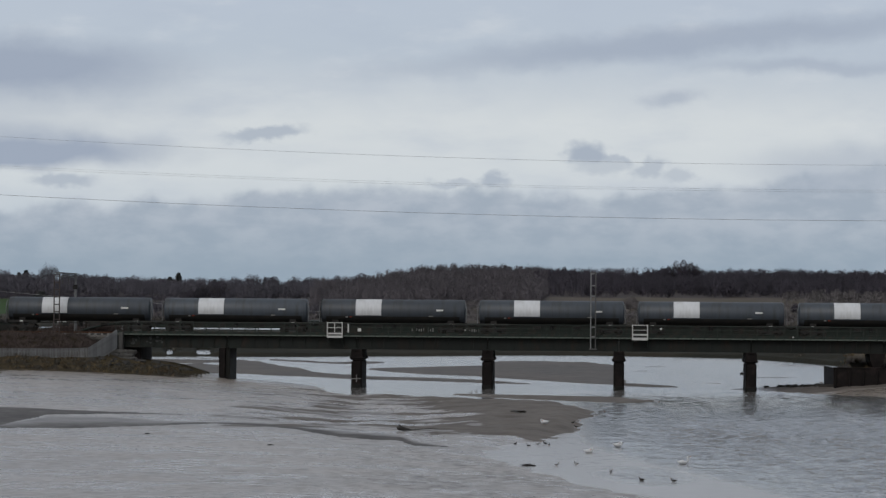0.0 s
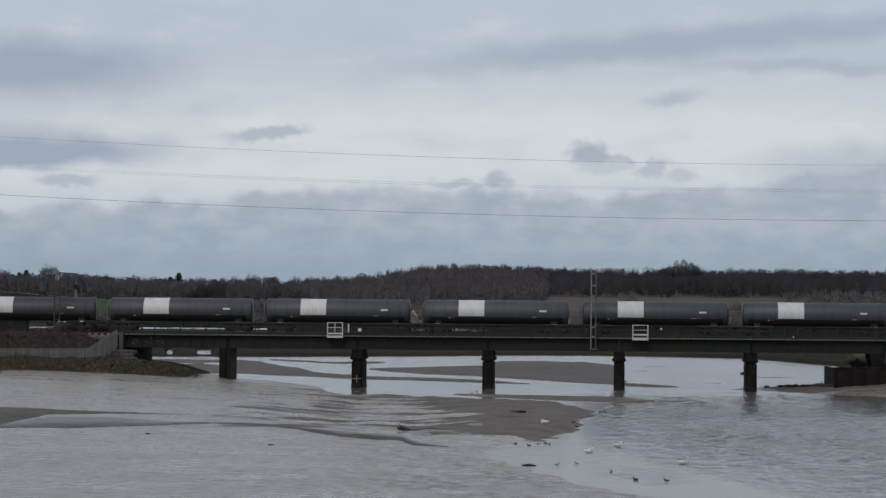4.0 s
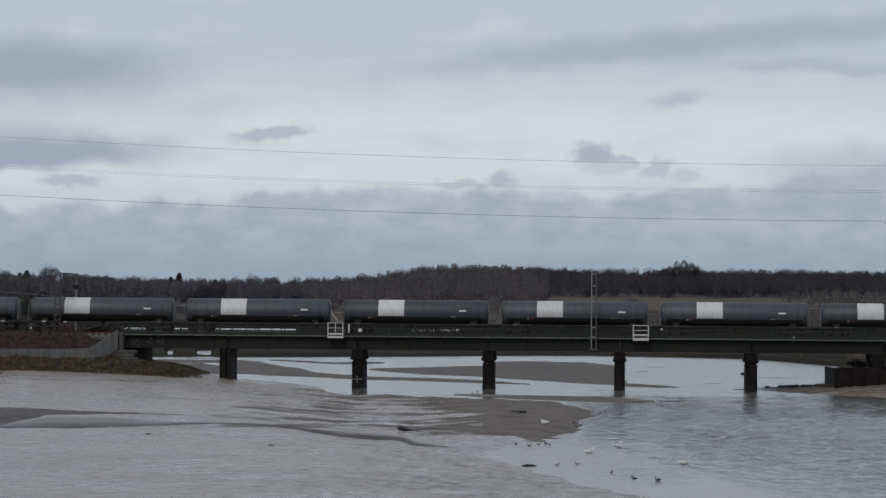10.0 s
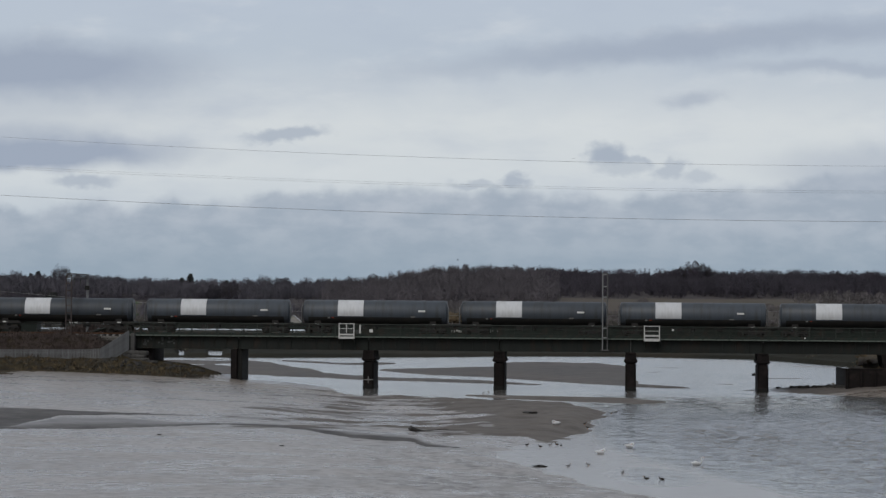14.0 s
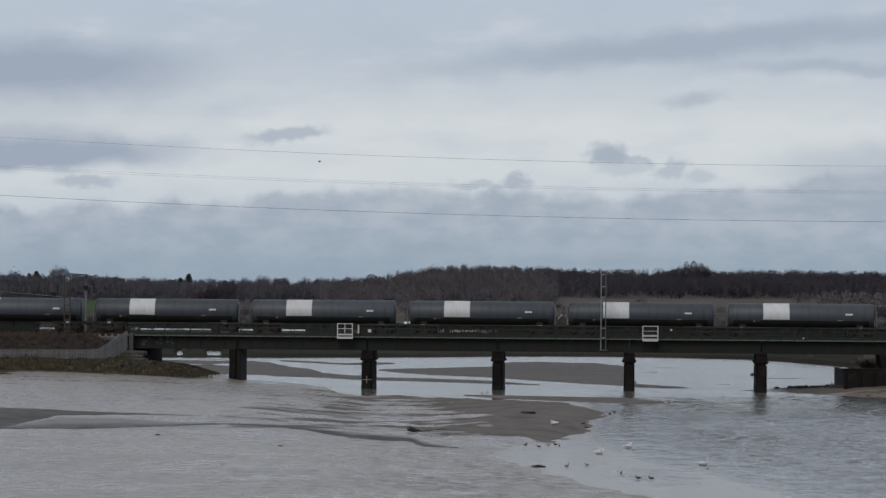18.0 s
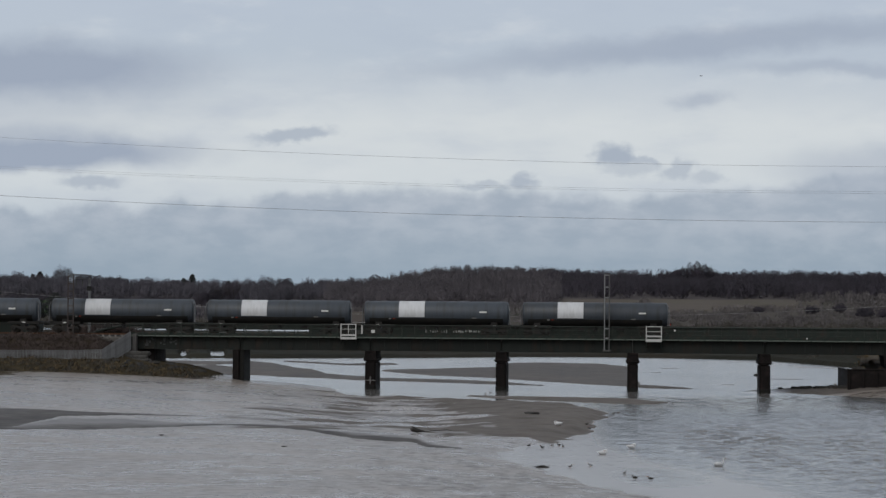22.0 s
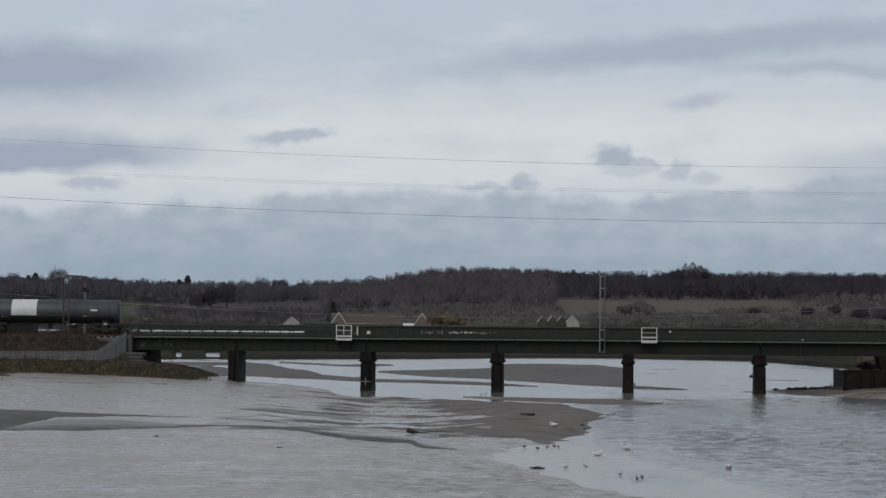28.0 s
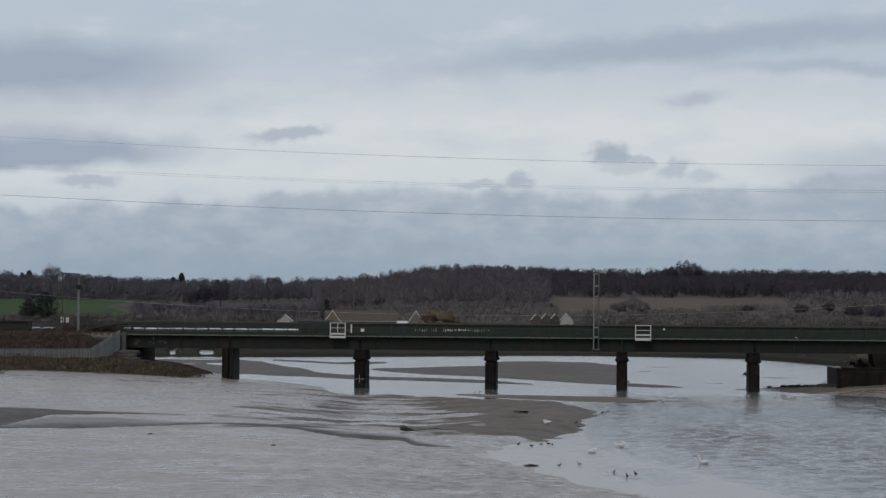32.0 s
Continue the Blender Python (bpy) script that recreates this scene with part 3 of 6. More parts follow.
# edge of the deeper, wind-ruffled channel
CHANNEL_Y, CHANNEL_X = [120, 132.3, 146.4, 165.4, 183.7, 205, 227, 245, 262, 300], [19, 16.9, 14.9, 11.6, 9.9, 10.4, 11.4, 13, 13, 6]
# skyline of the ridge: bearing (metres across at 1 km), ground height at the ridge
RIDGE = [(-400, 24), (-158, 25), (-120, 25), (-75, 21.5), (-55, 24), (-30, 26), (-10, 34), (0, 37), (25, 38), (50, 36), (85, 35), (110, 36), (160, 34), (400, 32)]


def near_line(X, Y, line):
    """Distance from a bent line, and along which side (positive: away from the camera)."""
    best = np.full(X.shape, 1e9)
    side = np.zeros(X.shape)
    for (ax, ay), (bx, by) in zip(line, line[1:]):
        dx, dy = bx - ax, by - ay
        u = np.clip(((X - ax) * dx + (Y - ay) * dy) / (dx * dx + dy * dy), 0, 1)
        ex, ey = X - ax - u * dx, Y - ay - u * dy
        d = np.hypot(ex, ey)
        near = d < best
        best, side = np.where(near, d, best), np.where(near, ey, side)
    return best, side


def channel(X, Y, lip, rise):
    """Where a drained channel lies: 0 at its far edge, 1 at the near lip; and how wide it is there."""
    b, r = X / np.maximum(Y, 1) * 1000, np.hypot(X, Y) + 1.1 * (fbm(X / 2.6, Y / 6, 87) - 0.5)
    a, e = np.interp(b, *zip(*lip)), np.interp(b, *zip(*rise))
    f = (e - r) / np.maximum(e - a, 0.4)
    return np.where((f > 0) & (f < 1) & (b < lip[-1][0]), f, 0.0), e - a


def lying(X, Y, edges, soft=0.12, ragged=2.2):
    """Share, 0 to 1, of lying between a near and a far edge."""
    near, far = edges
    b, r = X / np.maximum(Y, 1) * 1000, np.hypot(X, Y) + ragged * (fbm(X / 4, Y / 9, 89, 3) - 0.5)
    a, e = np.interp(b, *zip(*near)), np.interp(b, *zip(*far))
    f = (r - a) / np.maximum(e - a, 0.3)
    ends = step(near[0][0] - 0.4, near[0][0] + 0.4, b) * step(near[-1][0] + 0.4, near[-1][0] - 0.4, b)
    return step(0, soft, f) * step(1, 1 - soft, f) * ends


def lateral(X, Y):
    """Along and across the bridge."""
    x, y = X - 4.973, Y - 307.6
    c, s = math.cos(TURN), math.sin(TURN)
    return x * c - y * s, x * s + y * c


def far_shore(X, Y):
    return 484 + 46 * np.exp(-((X - 26) / 42) ** 2) + 10 * (fbm(X / 30, Y * 0, 43) - 0.5) - 120 * step(54, 74, X) - 110 * step(-56, -85, X)


def ground_height(X, Y):
    r = np.hypot(X, Y)
    Yc = np.maximum(Y, 1)
    B = X / Yc * 1000
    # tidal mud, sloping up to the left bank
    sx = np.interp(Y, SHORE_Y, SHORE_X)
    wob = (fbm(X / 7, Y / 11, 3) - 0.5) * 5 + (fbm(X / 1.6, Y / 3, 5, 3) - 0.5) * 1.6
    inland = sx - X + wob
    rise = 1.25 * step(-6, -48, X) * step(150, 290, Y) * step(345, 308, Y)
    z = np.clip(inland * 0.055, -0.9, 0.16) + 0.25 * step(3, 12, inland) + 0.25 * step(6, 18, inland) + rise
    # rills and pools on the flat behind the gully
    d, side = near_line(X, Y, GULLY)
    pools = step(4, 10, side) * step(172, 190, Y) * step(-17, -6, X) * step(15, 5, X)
    level = z
    z = z * (1 - 0.93 * pools) + (fbm(X / 5.2 + 3, Y / 2.7, 11, 4) - 0.50) * (0.10 + 0.5 * pools) * step(-3, 3, inland)
    z += (fbm(X / 0.9, Y / 1.4, 23, 3) - 0.5) * (0.05 + 0.05 * pools)
    # the brown tongue lies a little proud
    z += 0.40 * np.exp(-((X - 6.5) / 6.3) ** 4 - ((Y - 229) / 41) ** 4) * step(-1.0, 1.5, inland)
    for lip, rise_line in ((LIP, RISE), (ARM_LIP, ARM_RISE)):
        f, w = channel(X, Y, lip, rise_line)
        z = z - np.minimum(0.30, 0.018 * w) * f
    z = np.where((X < -2) & (Y < 285) & (level > 0.3) & (pools < 0.3), np.maximum(z, 0.05 + 0.03 * fbm(X / 2, Y / 2, 27)), z)
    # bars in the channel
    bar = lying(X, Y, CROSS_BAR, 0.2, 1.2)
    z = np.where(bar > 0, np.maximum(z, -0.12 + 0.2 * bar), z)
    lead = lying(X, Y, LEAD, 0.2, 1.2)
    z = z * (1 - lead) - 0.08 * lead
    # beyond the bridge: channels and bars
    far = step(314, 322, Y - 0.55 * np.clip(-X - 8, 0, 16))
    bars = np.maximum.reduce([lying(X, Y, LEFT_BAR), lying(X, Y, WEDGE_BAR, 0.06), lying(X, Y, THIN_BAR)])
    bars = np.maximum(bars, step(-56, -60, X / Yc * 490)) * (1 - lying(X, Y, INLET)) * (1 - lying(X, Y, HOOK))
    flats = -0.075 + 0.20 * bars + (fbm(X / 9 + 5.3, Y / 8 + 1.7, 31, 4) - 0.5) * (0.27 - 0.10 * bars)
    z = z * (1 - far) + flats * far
    # right bank with its spit
    s, a = lateral(X, Y)
    z = np.maximum(z, 1.25 - 0.055 * np.abs(Y - np.clip(314 - 0.9 * (X - 36), 307, 314)) + 0.075 * np.minimum(X - 49, 6) + 0.1 * (fbm(X / 2, Y / 4, 41) - 0.5))
    east = step(60, 74, s + 0.15 * a) * step(6, 14, a)
    # far shore of the estuary
    shore = far_shore(X, Y)
    marsh = step(0, 6, Y - shore)
    plain = 0.55 + 0.3 * fbm(X / 60, Y / 90, 47) + 0.9 * step(14, 50, Y - shore) * step(800, 640, Y)
    for px, hw in ((-49.8, 0.4), (-43.4, 1.2)):
        cut = step(hw + 0.5, hw, np.abs(X * 510 / Yc - px)) * step(572, 566, Y)
        plain = plain * (1 - cut) + (0.24 - 1.0 * step(499, 505, Y)) * cut
    z = np.where(Y > 330, z * (1 - marsh) + plain * marsh, z)
    # left bank, embankment under the track
    toe = step(-30, -37, s - 0.10 * (a + 14)) * step(-11.8, -4.2, a + 1.2 * (fbm(X / 3, Y / 3, 53) - 0.5))
    toe = toe * (1 - step(3, 10, a) * step(-47, -44, s))
    z = np.where(a < 60, z + toe * (1.5 - 0.35 * step(-46, -32, s)), z)
    bed = step(-5.2, -0.6, a) * step(16, 9.5, a) * step(ABUT + 1.5, ABUT - 4.5, s)
    z = np.where((a < 20) & (s < ABUT + 4), z + (RAIL - 0.45 - np.minimum(z, 5)) * bed, z)
    z = z + 0.25 * (fbm(X / 2.2, Y / 2.2, 59, 3) - 0.5) * np.clip(toe + marsh * (Y > 330), 0, 1) * (Y < 700)
    # land right of the bridge
    land = step(37.9, 38.6, s - 0.12 * (a + 1)) * step(-1.15, -0.7, a) * (Y < 520)
    z = z * (1 - land) + (2.72 + 1.25 * step(1, 17, a) + 0.6 * step(17, 26, a) + 0.25 * (fbm(X / 2, Y / 3, 57) - 0.5)) * land
    off = step(58, 66, s) * step(-6, -1, a) * step(14, 9, a) * (Y < 520)
    z = z + (RAIL - 0.45 - np.minimum(z, 5)) * off
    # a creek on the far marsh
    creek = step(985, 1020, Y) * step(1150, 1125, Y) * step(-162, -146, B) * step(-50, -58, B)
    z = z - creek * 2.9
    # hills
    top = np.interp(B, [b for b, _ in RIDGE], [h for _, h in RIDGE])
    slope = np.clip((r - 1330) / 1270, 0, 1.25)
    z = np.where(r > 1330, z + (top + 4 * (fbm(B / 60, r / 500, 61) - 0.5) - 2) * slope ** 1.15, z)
    # the bank where the camera stands
    z = np.where(r < 110, 0.2 + (7.2 - 0.2) * step(46, 16, r), z)
    return z


def ground_kind(X, Y, Z):
    """0 mud, 2 bank, 3 marsh, 4 green field, 5 stubble, 6 woodland floor, 7 pasture, 8 dry bank."""
    r = np.hypot(X, Y)
    B = X / np.maximum(Y, 1) * 1000
    s, a = lateral(X, Y)
    k = np.zeros(X.shape, int)
    k[(Z > 1.9) & (Y < 330)] = 2
    k[(s < -30) & (a > -12.0 + 2 * (fbm(X / 2, Y / 2, 55) - 0.5)) & (a < 14) & (Z > 1.40) & (Y < 340)] = 2
    k[(Y > 340) & (Y > far_shore(X, Y) - 2) & (Z > -0.35)] = 3
    k[(Y > 312) & (Z > 0.25) & (X < -48)] = 3
    k[(s > 37.5) & (a > -1.2) & (Y < 480) & (Z > 1.7)] = 8
    k[r > 640] = 3
    k[r > 1380] = 7
    k[(r > 1480) & (r < 2050) & (B < -117 + 4 * np.sin(r / 60)) & (B > -190)] = 4
    k[(r > 1540 + 2.7 * (B - 40) + 60 * (fbm(B / 12, B * 0, 77) - 0.5)) & (r < 1930 + B) & (B > 38) & (B < 130)] = 5
    k[(r > 2090) | ((B > 36) & (r > 1930 + B)) | ((r > 1700) & (B > -95) & (B < 36))] = 6
    k[r < 110] = 2
    return k


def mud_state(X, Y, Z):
    """How far the mud is damp, brown, darkened (drained channels with painted slope shading, far mud) or pitted: shares
    from 0 to 1.
    """
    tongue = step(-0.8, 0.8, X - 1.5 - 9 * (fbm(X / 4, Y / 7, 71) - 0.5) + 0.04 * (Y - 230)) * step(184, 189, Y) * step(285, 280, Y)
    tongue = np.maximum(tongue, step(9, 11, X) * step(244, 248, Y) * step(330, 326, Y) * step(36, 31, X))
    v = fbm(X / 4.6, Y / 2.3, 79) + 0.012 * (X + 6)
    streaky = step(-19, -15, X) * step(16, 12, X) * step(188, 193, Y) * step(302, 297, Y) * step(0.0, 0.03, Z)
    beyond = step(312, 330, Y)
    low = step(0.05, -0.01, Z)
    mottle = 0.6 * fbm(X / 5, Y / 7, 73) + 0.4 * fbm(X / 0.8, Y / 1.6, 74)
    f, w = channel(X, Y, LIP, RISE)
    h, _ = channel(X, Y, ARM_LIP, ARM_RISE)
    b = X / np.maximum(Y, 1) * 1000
    # darkest at the near lip: the slope's shading is put into the mud
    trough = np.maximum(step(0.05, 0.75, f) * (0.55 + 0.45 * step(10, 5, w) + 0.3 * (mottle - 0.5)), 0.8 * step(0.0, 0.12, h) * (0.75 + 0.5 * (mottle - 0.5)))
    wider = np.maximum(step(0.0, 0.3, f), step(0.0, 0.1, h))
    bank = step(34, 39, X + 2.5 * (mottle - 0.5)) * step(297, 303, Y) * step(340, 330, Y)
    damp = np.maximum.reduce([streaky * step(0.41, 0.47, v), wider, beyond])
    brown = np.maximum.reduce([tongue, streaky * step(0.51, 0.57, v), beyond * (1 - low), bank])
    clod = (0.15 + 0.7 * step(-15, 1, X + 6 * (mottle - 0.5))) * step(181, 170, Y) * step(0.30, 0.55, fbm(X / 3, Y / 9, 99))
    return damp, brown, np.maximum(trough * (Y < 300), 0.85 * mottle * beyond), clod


radii = np.concatenate([np.array([0.0005, 2.0]), np.arange(4, 112, 6), np.arange(112, 346, 0.62), np.arange(346, 440, 1.5), np.arange(440, 560, 1.0), np.arange(560, 640, 4), np.geomspace(640, 4650, 110)])
angles = np.concatenate([np.arange(-180, -50, 5.0), np.arange(-50, -12.2, 1.0), np.arange(-12.0, 12.01, 0.075), np.arange(13, 50, 1.0), np.arange(50, 180, 5.0)])
A, R = np.meshgrid(np.radians(angles), radii)
GX, GY = R * np.sin(A) + 0.3, R * np.cos(A)
GZ = ground_height(GX, GY)
nr, na = R.shape
idx = np.arange(nr * na).reshape(nr, na)
nxt = np.roll(idx, -1, axis=1)
quads = np.stack([idx[:-1], nxt[:-1], nxt[1:], idx[1:]], -1).reshape(-1, 4)
verts = np.stack([GX, GY, GZ], -1).reshape(-1, 3)
mid = verts[quads].mean(1)
kinds = ground_kind(mid[:, 0], mid[:, 1], mid[:, 2])
ground = new("ground", array_mesh("ground", verts, quads, [M_MUD, M_MUD, M_BANK, M_MARSH, M_FIELD, M_STUBBLE, M_FLOOR, M_SCRUB_SOIL, M_DRY_BANK], kinds))
for name, share in zip(("damp", "brown", "dark_mud_and_shade", "clod"), mud_state(GX, GY, GZ)):
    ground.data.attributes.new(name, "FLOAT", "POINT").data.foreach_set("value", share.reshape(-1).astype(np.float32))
smooth(ground)
tagged(ground, "tidal mud flats at low water, with marsh and wooded hills beyond", "ground", kind="structure")


def ground_at(x, y):
    return float(ground_height(np.array([float(x)]), np.array([float(y)]))[0])


# water at low tide
def ripples(X, Y):
    """How much the wind ruffles the water: least over the thin film on the sand."""
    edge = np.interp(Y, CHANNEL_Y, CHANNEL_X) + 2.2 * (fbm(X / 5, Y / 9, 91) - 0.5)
    near = 0.10 + 0.35 * step(-0.3, 0.8, X - edge) + 0.85 * step(2.0, 8.0, X - edge) * step(250, 185, Y)
    near = near + 0.45 * np.exp(-(((X - 10.9) / 2.1) ** 2 + ((Y - 150) / 7) ** 2) ** 2)
    near = np.where(Y > 270, np.maximum(0.10 + 0.45 * step(8, 20, X), 0), near)
    return near * step(360, 300, Y) + 0.42 * step(300, 360, Y)


def wavelets(X, Y):
    """Short wind waves with crests across the channel."""
    bend = X + 1.2 * (fbm(X / 6, Y / 6, 95) - 0.5)
    h = vnoise(bend / 1.25, Y / 0.95 + X / 9, 96) + 0.5 * vnoise(bend / 0.7, Y / 0.55 - X / 7, 97) - 0.75
    gusts = 0.7 + 0.6 * step(0.38, 0.62, fbm(X / 7 + 3, Y / 22, 98))
    return h * gusts


wx, wy = np.meshgrid(np.concatenate([np.linspace(-420, -66, 8), np.arange(-65, 4, 1.5), np.arange(5, 52, 0.36), np.arange(52.5, 66, 1.5), np.linspace(68, 420, 8)]),
                     np.concatenate([np.arange(100, 325, 0.42), np.arange(326, 500, 3.0), np.linspace(505, 1290, 20)]))
ruffle = ripples(wx, wy)
wz = 0.20 * np.clip(ruffle - 0.12, 0, 2) * wavelets(wx, wy) * step(322, 300, wy) * step(5, 7, wx)
wi = np.arange(wx.size).reshape(wx.shape)
water = new("water", array_mesh("water", np.stack([wx, wy, wz], -1).reshape(-1, 3), np.stack([wi[:-1, :-1], wi[:-1, 1:], wi[1:, 1:], wi[1:, :-1]], -1).reshape(-1, 4), [M_WATER]))
smooth(water)
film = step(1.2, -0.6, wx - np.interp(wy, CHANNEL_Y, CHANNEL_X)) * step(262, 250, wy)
film = np.maximum(film * (1 - 0.6 * np.exp(-(((wx - 10.9) / 2.1) ** 2 + ((wy - 150) / 7) ** 2) ** 2)), 0.0)
water.data.attributes.new("film", "FLOAT", "POINT").data.foreach_set("value", film.reshape(-1).astype(np.float32))
water.data.attributes.new("ripple", "FLOAT", "POINT").data.foreach_set("value", ruffle.reshape(-1).astype(np.float32))
tagged(water, "shallow grey estuary water with wind ripples", "water", kind="structure")

# ---- railway bridge ----
def shared(name, bm, mat):
    """A mesh for many alike pieces."""
    me = bpy.data.meshes.new(name)
    bm.to_mesh(me)
    bm.free()
    me.materials.append(mat)
    return me


def piece(name, me, parent, m):
    o = new(name, me)
    o.parent, o.matrix_local = parent, m
    return o


bridge = thing("railway_bridge", BRIDGE, "long green-painted plate girder railway bridge on dark piers", "bridge")
ENDS = [ABUT] + [SPAN * k for k in range(-2, 5)]
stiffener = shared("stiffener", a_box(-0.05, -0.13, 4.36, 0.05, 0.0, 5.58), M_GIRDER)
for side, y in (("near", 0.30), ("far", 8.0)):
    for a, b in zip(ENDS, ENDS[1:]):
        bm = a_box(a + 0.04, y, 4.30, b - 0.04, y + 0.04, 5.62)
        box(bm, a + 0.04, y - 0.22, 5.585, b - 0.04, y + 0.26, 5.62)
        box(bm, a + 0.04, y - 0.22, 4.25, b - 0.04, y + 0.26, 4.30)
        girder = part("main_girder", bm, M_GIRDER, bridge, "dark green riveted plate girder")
        n = round((b - a) / 1.443)
        for i in range(n + 1):
            if side == "near":
                piece("stiffener", stiffener, girder, pose(a + 0.12 + (b - a - 0.24) * i / n, y, 0))
# floor between the girders, with cross beams
part("deck", a_box(ENDS[0], 0.36, 5.40, ENDS[-1], 7.98, 5.52), M_BALLAST, bridge, "ballasted deck")
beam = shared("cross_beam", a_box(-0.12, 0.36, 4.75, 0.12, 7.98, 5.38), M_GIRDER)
for i in range(40):
    piece("cross_beam", beam, bridge, pose(ABUT + 0.6 + i * 2.46, 0, 0))
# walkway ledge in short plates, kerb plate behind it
# the ledge's weathered green is paled: light from above is put into it
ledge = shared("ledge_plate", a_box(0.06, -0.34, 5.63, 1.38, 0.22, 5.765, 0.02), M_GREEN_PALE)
kerb = shared("kerb_plate", a_box(0.01, 0.10, 5.768, 1.433, 0.14, 6.08), M_GREEN)
post = shared("railing_post", a_box(-0.05, -0.04, 5.62, 0.05, 0.04, 7.1), M_GREEN)
railing = part("railing", tube(tube(tube(bmesh.new(), (ABUT, -0.30, 7.08), (ENDS[-1], -0.30, 7.08), 0.05), (ABUT, -0.30, 6.66), (ENDS[-1], -0.30, 6.66), 0.022),
                                (ABUT, -0.30, 6.24), (ENDS[-1], -0.30, 6.24), 0.022), M_GREEN, bridge, "green tubular railing")
far_rail = part("railing", tube(tube(bmesh.new(), (ABUT, 8.5, 7.05), (ENDS[-1], 8.5, 7.05), 0.09), (ABUT, 8.5, 6.62), (ENDS[-1], 8.5, 6.62), 0.025), M_GREEN, bridge)
for i in range(int((ENDS[-1] - ABUT) / 1.443)):
    s = ABUT + i * 1.443
    piece("ledge_plate", ledge, bridge, pose(s, 0, 0))
    piece("kerb_plate", kerb, bridge, pose(s, 0, 0))
    piece("railing_post", post, railing, pose(s, -0.30, 0))
    if i % 2 == 0:
        piece("railing_post", post, far_rail, pose(s, 8.5, 0))
# plated parapet on the far side: low near the bank, high over the river
parapet = a_box(-16.2, 8.20, 5.62, ENDS[-1], 8.24, 6.95)
box(parapet, -16.2, 8.06, 6.95, ENDS[-1], 8.38, 7.02)
box(parapet, ABUT, 8.20, 5.62, -16.2, 8.24, 5.96)
box(parapet, ABUT, 8.16, 6.42, -16.2, 8.24, 7.02)
for i in range(6):
    tube(parapet, (ABUT - i, 8.2, 6.86 - 0.030 * i * i), (ABUT - i - 1, 8.2, 6.86 - 0.030 * (i + 1) ** 2), 0.15, 0.14, 6)
parapet = part("parapet", parapet, M_GREEN, bridge, "tall plated green parapet, stained with rust")
rib = shared("parapet_rib", a_box(-0.04, 8.08, 5.62, 0.04, 8.20, 6.94), M_GREEN)
for i in range(50):
    piece("parapet_rib", rib, parapet, pose(-16.0 + i * 1.443, 0, 0))
# pale scrawl along the parapet: unreadable strokes
rng = random.Random(4)
bm = bmesh.new()
for i in range(13):
    x = -5.75 + i * 0.25
    box(bm, x, 8.17, 6.22 + rng.random() * 0.12, x + 0.07 + rng.random() * 0.12, 8.195, 6.44 + rng.random() * 0.14)
part("scrawl", bm, M_LABEL, parapet, "white scrawl, unreadable")
bm = bmesh.new()
for i in range(34):
    x = -9.2 + i * 0.26
    if rng.random() < 0.7 and not -5.8 < x < -2.5:
        box(bm, x, 8.17, 6.18 + rng.random() * 0.14, x + 0.04 + rng.random() * 0.1, 8.195, 6.42 + rng.random() * 0.22)
part("scrawl", bm, M_GREY_LABEL, parapet, "faded pale scrawl, unreadable")
# flaking pale paint on the first girder
rng = random.Random(31)
for x0, w, n in ((-39.6, 0.9, 9), (-37.9, 0.5, 4), (-36.9, 0.7, 5)):
    bm = bmesh.new()
    for _ in range(n):
        x, z = x0 + rng.uniform(0, w), rng.uniform(4.55, 5.35)
        box(bm, x, 0.29, z, x + rng.uniform(0.12, 0.35), 0.298, z + rng.uniform(0.08, 0.28))
    part("flaked_paint", bm, M_FLAKE, bridge, "patch of flaking pale paint")
# piers
def frustum(bm, s, a, b, y0, y1, z0, z1):
    """A block that tapers from half width a to b."""
    vs = [bm.verts.new(v) for z, h in ((z0, a), (z1, b)) for v in ((s - h, y0, z), (s + h, y0, z), (s + h, y1, z), (s - h, y1, z))]
    for f in ((0, 1, 5, 4), (1, 2, 6, 5), (2, 3, 7, 6), (3, 0, 4, 7), (4, 5, 6, 7), (3, 2, 1, 0)):
        bm.faces.new([vs[i] for i in f])
    return bm


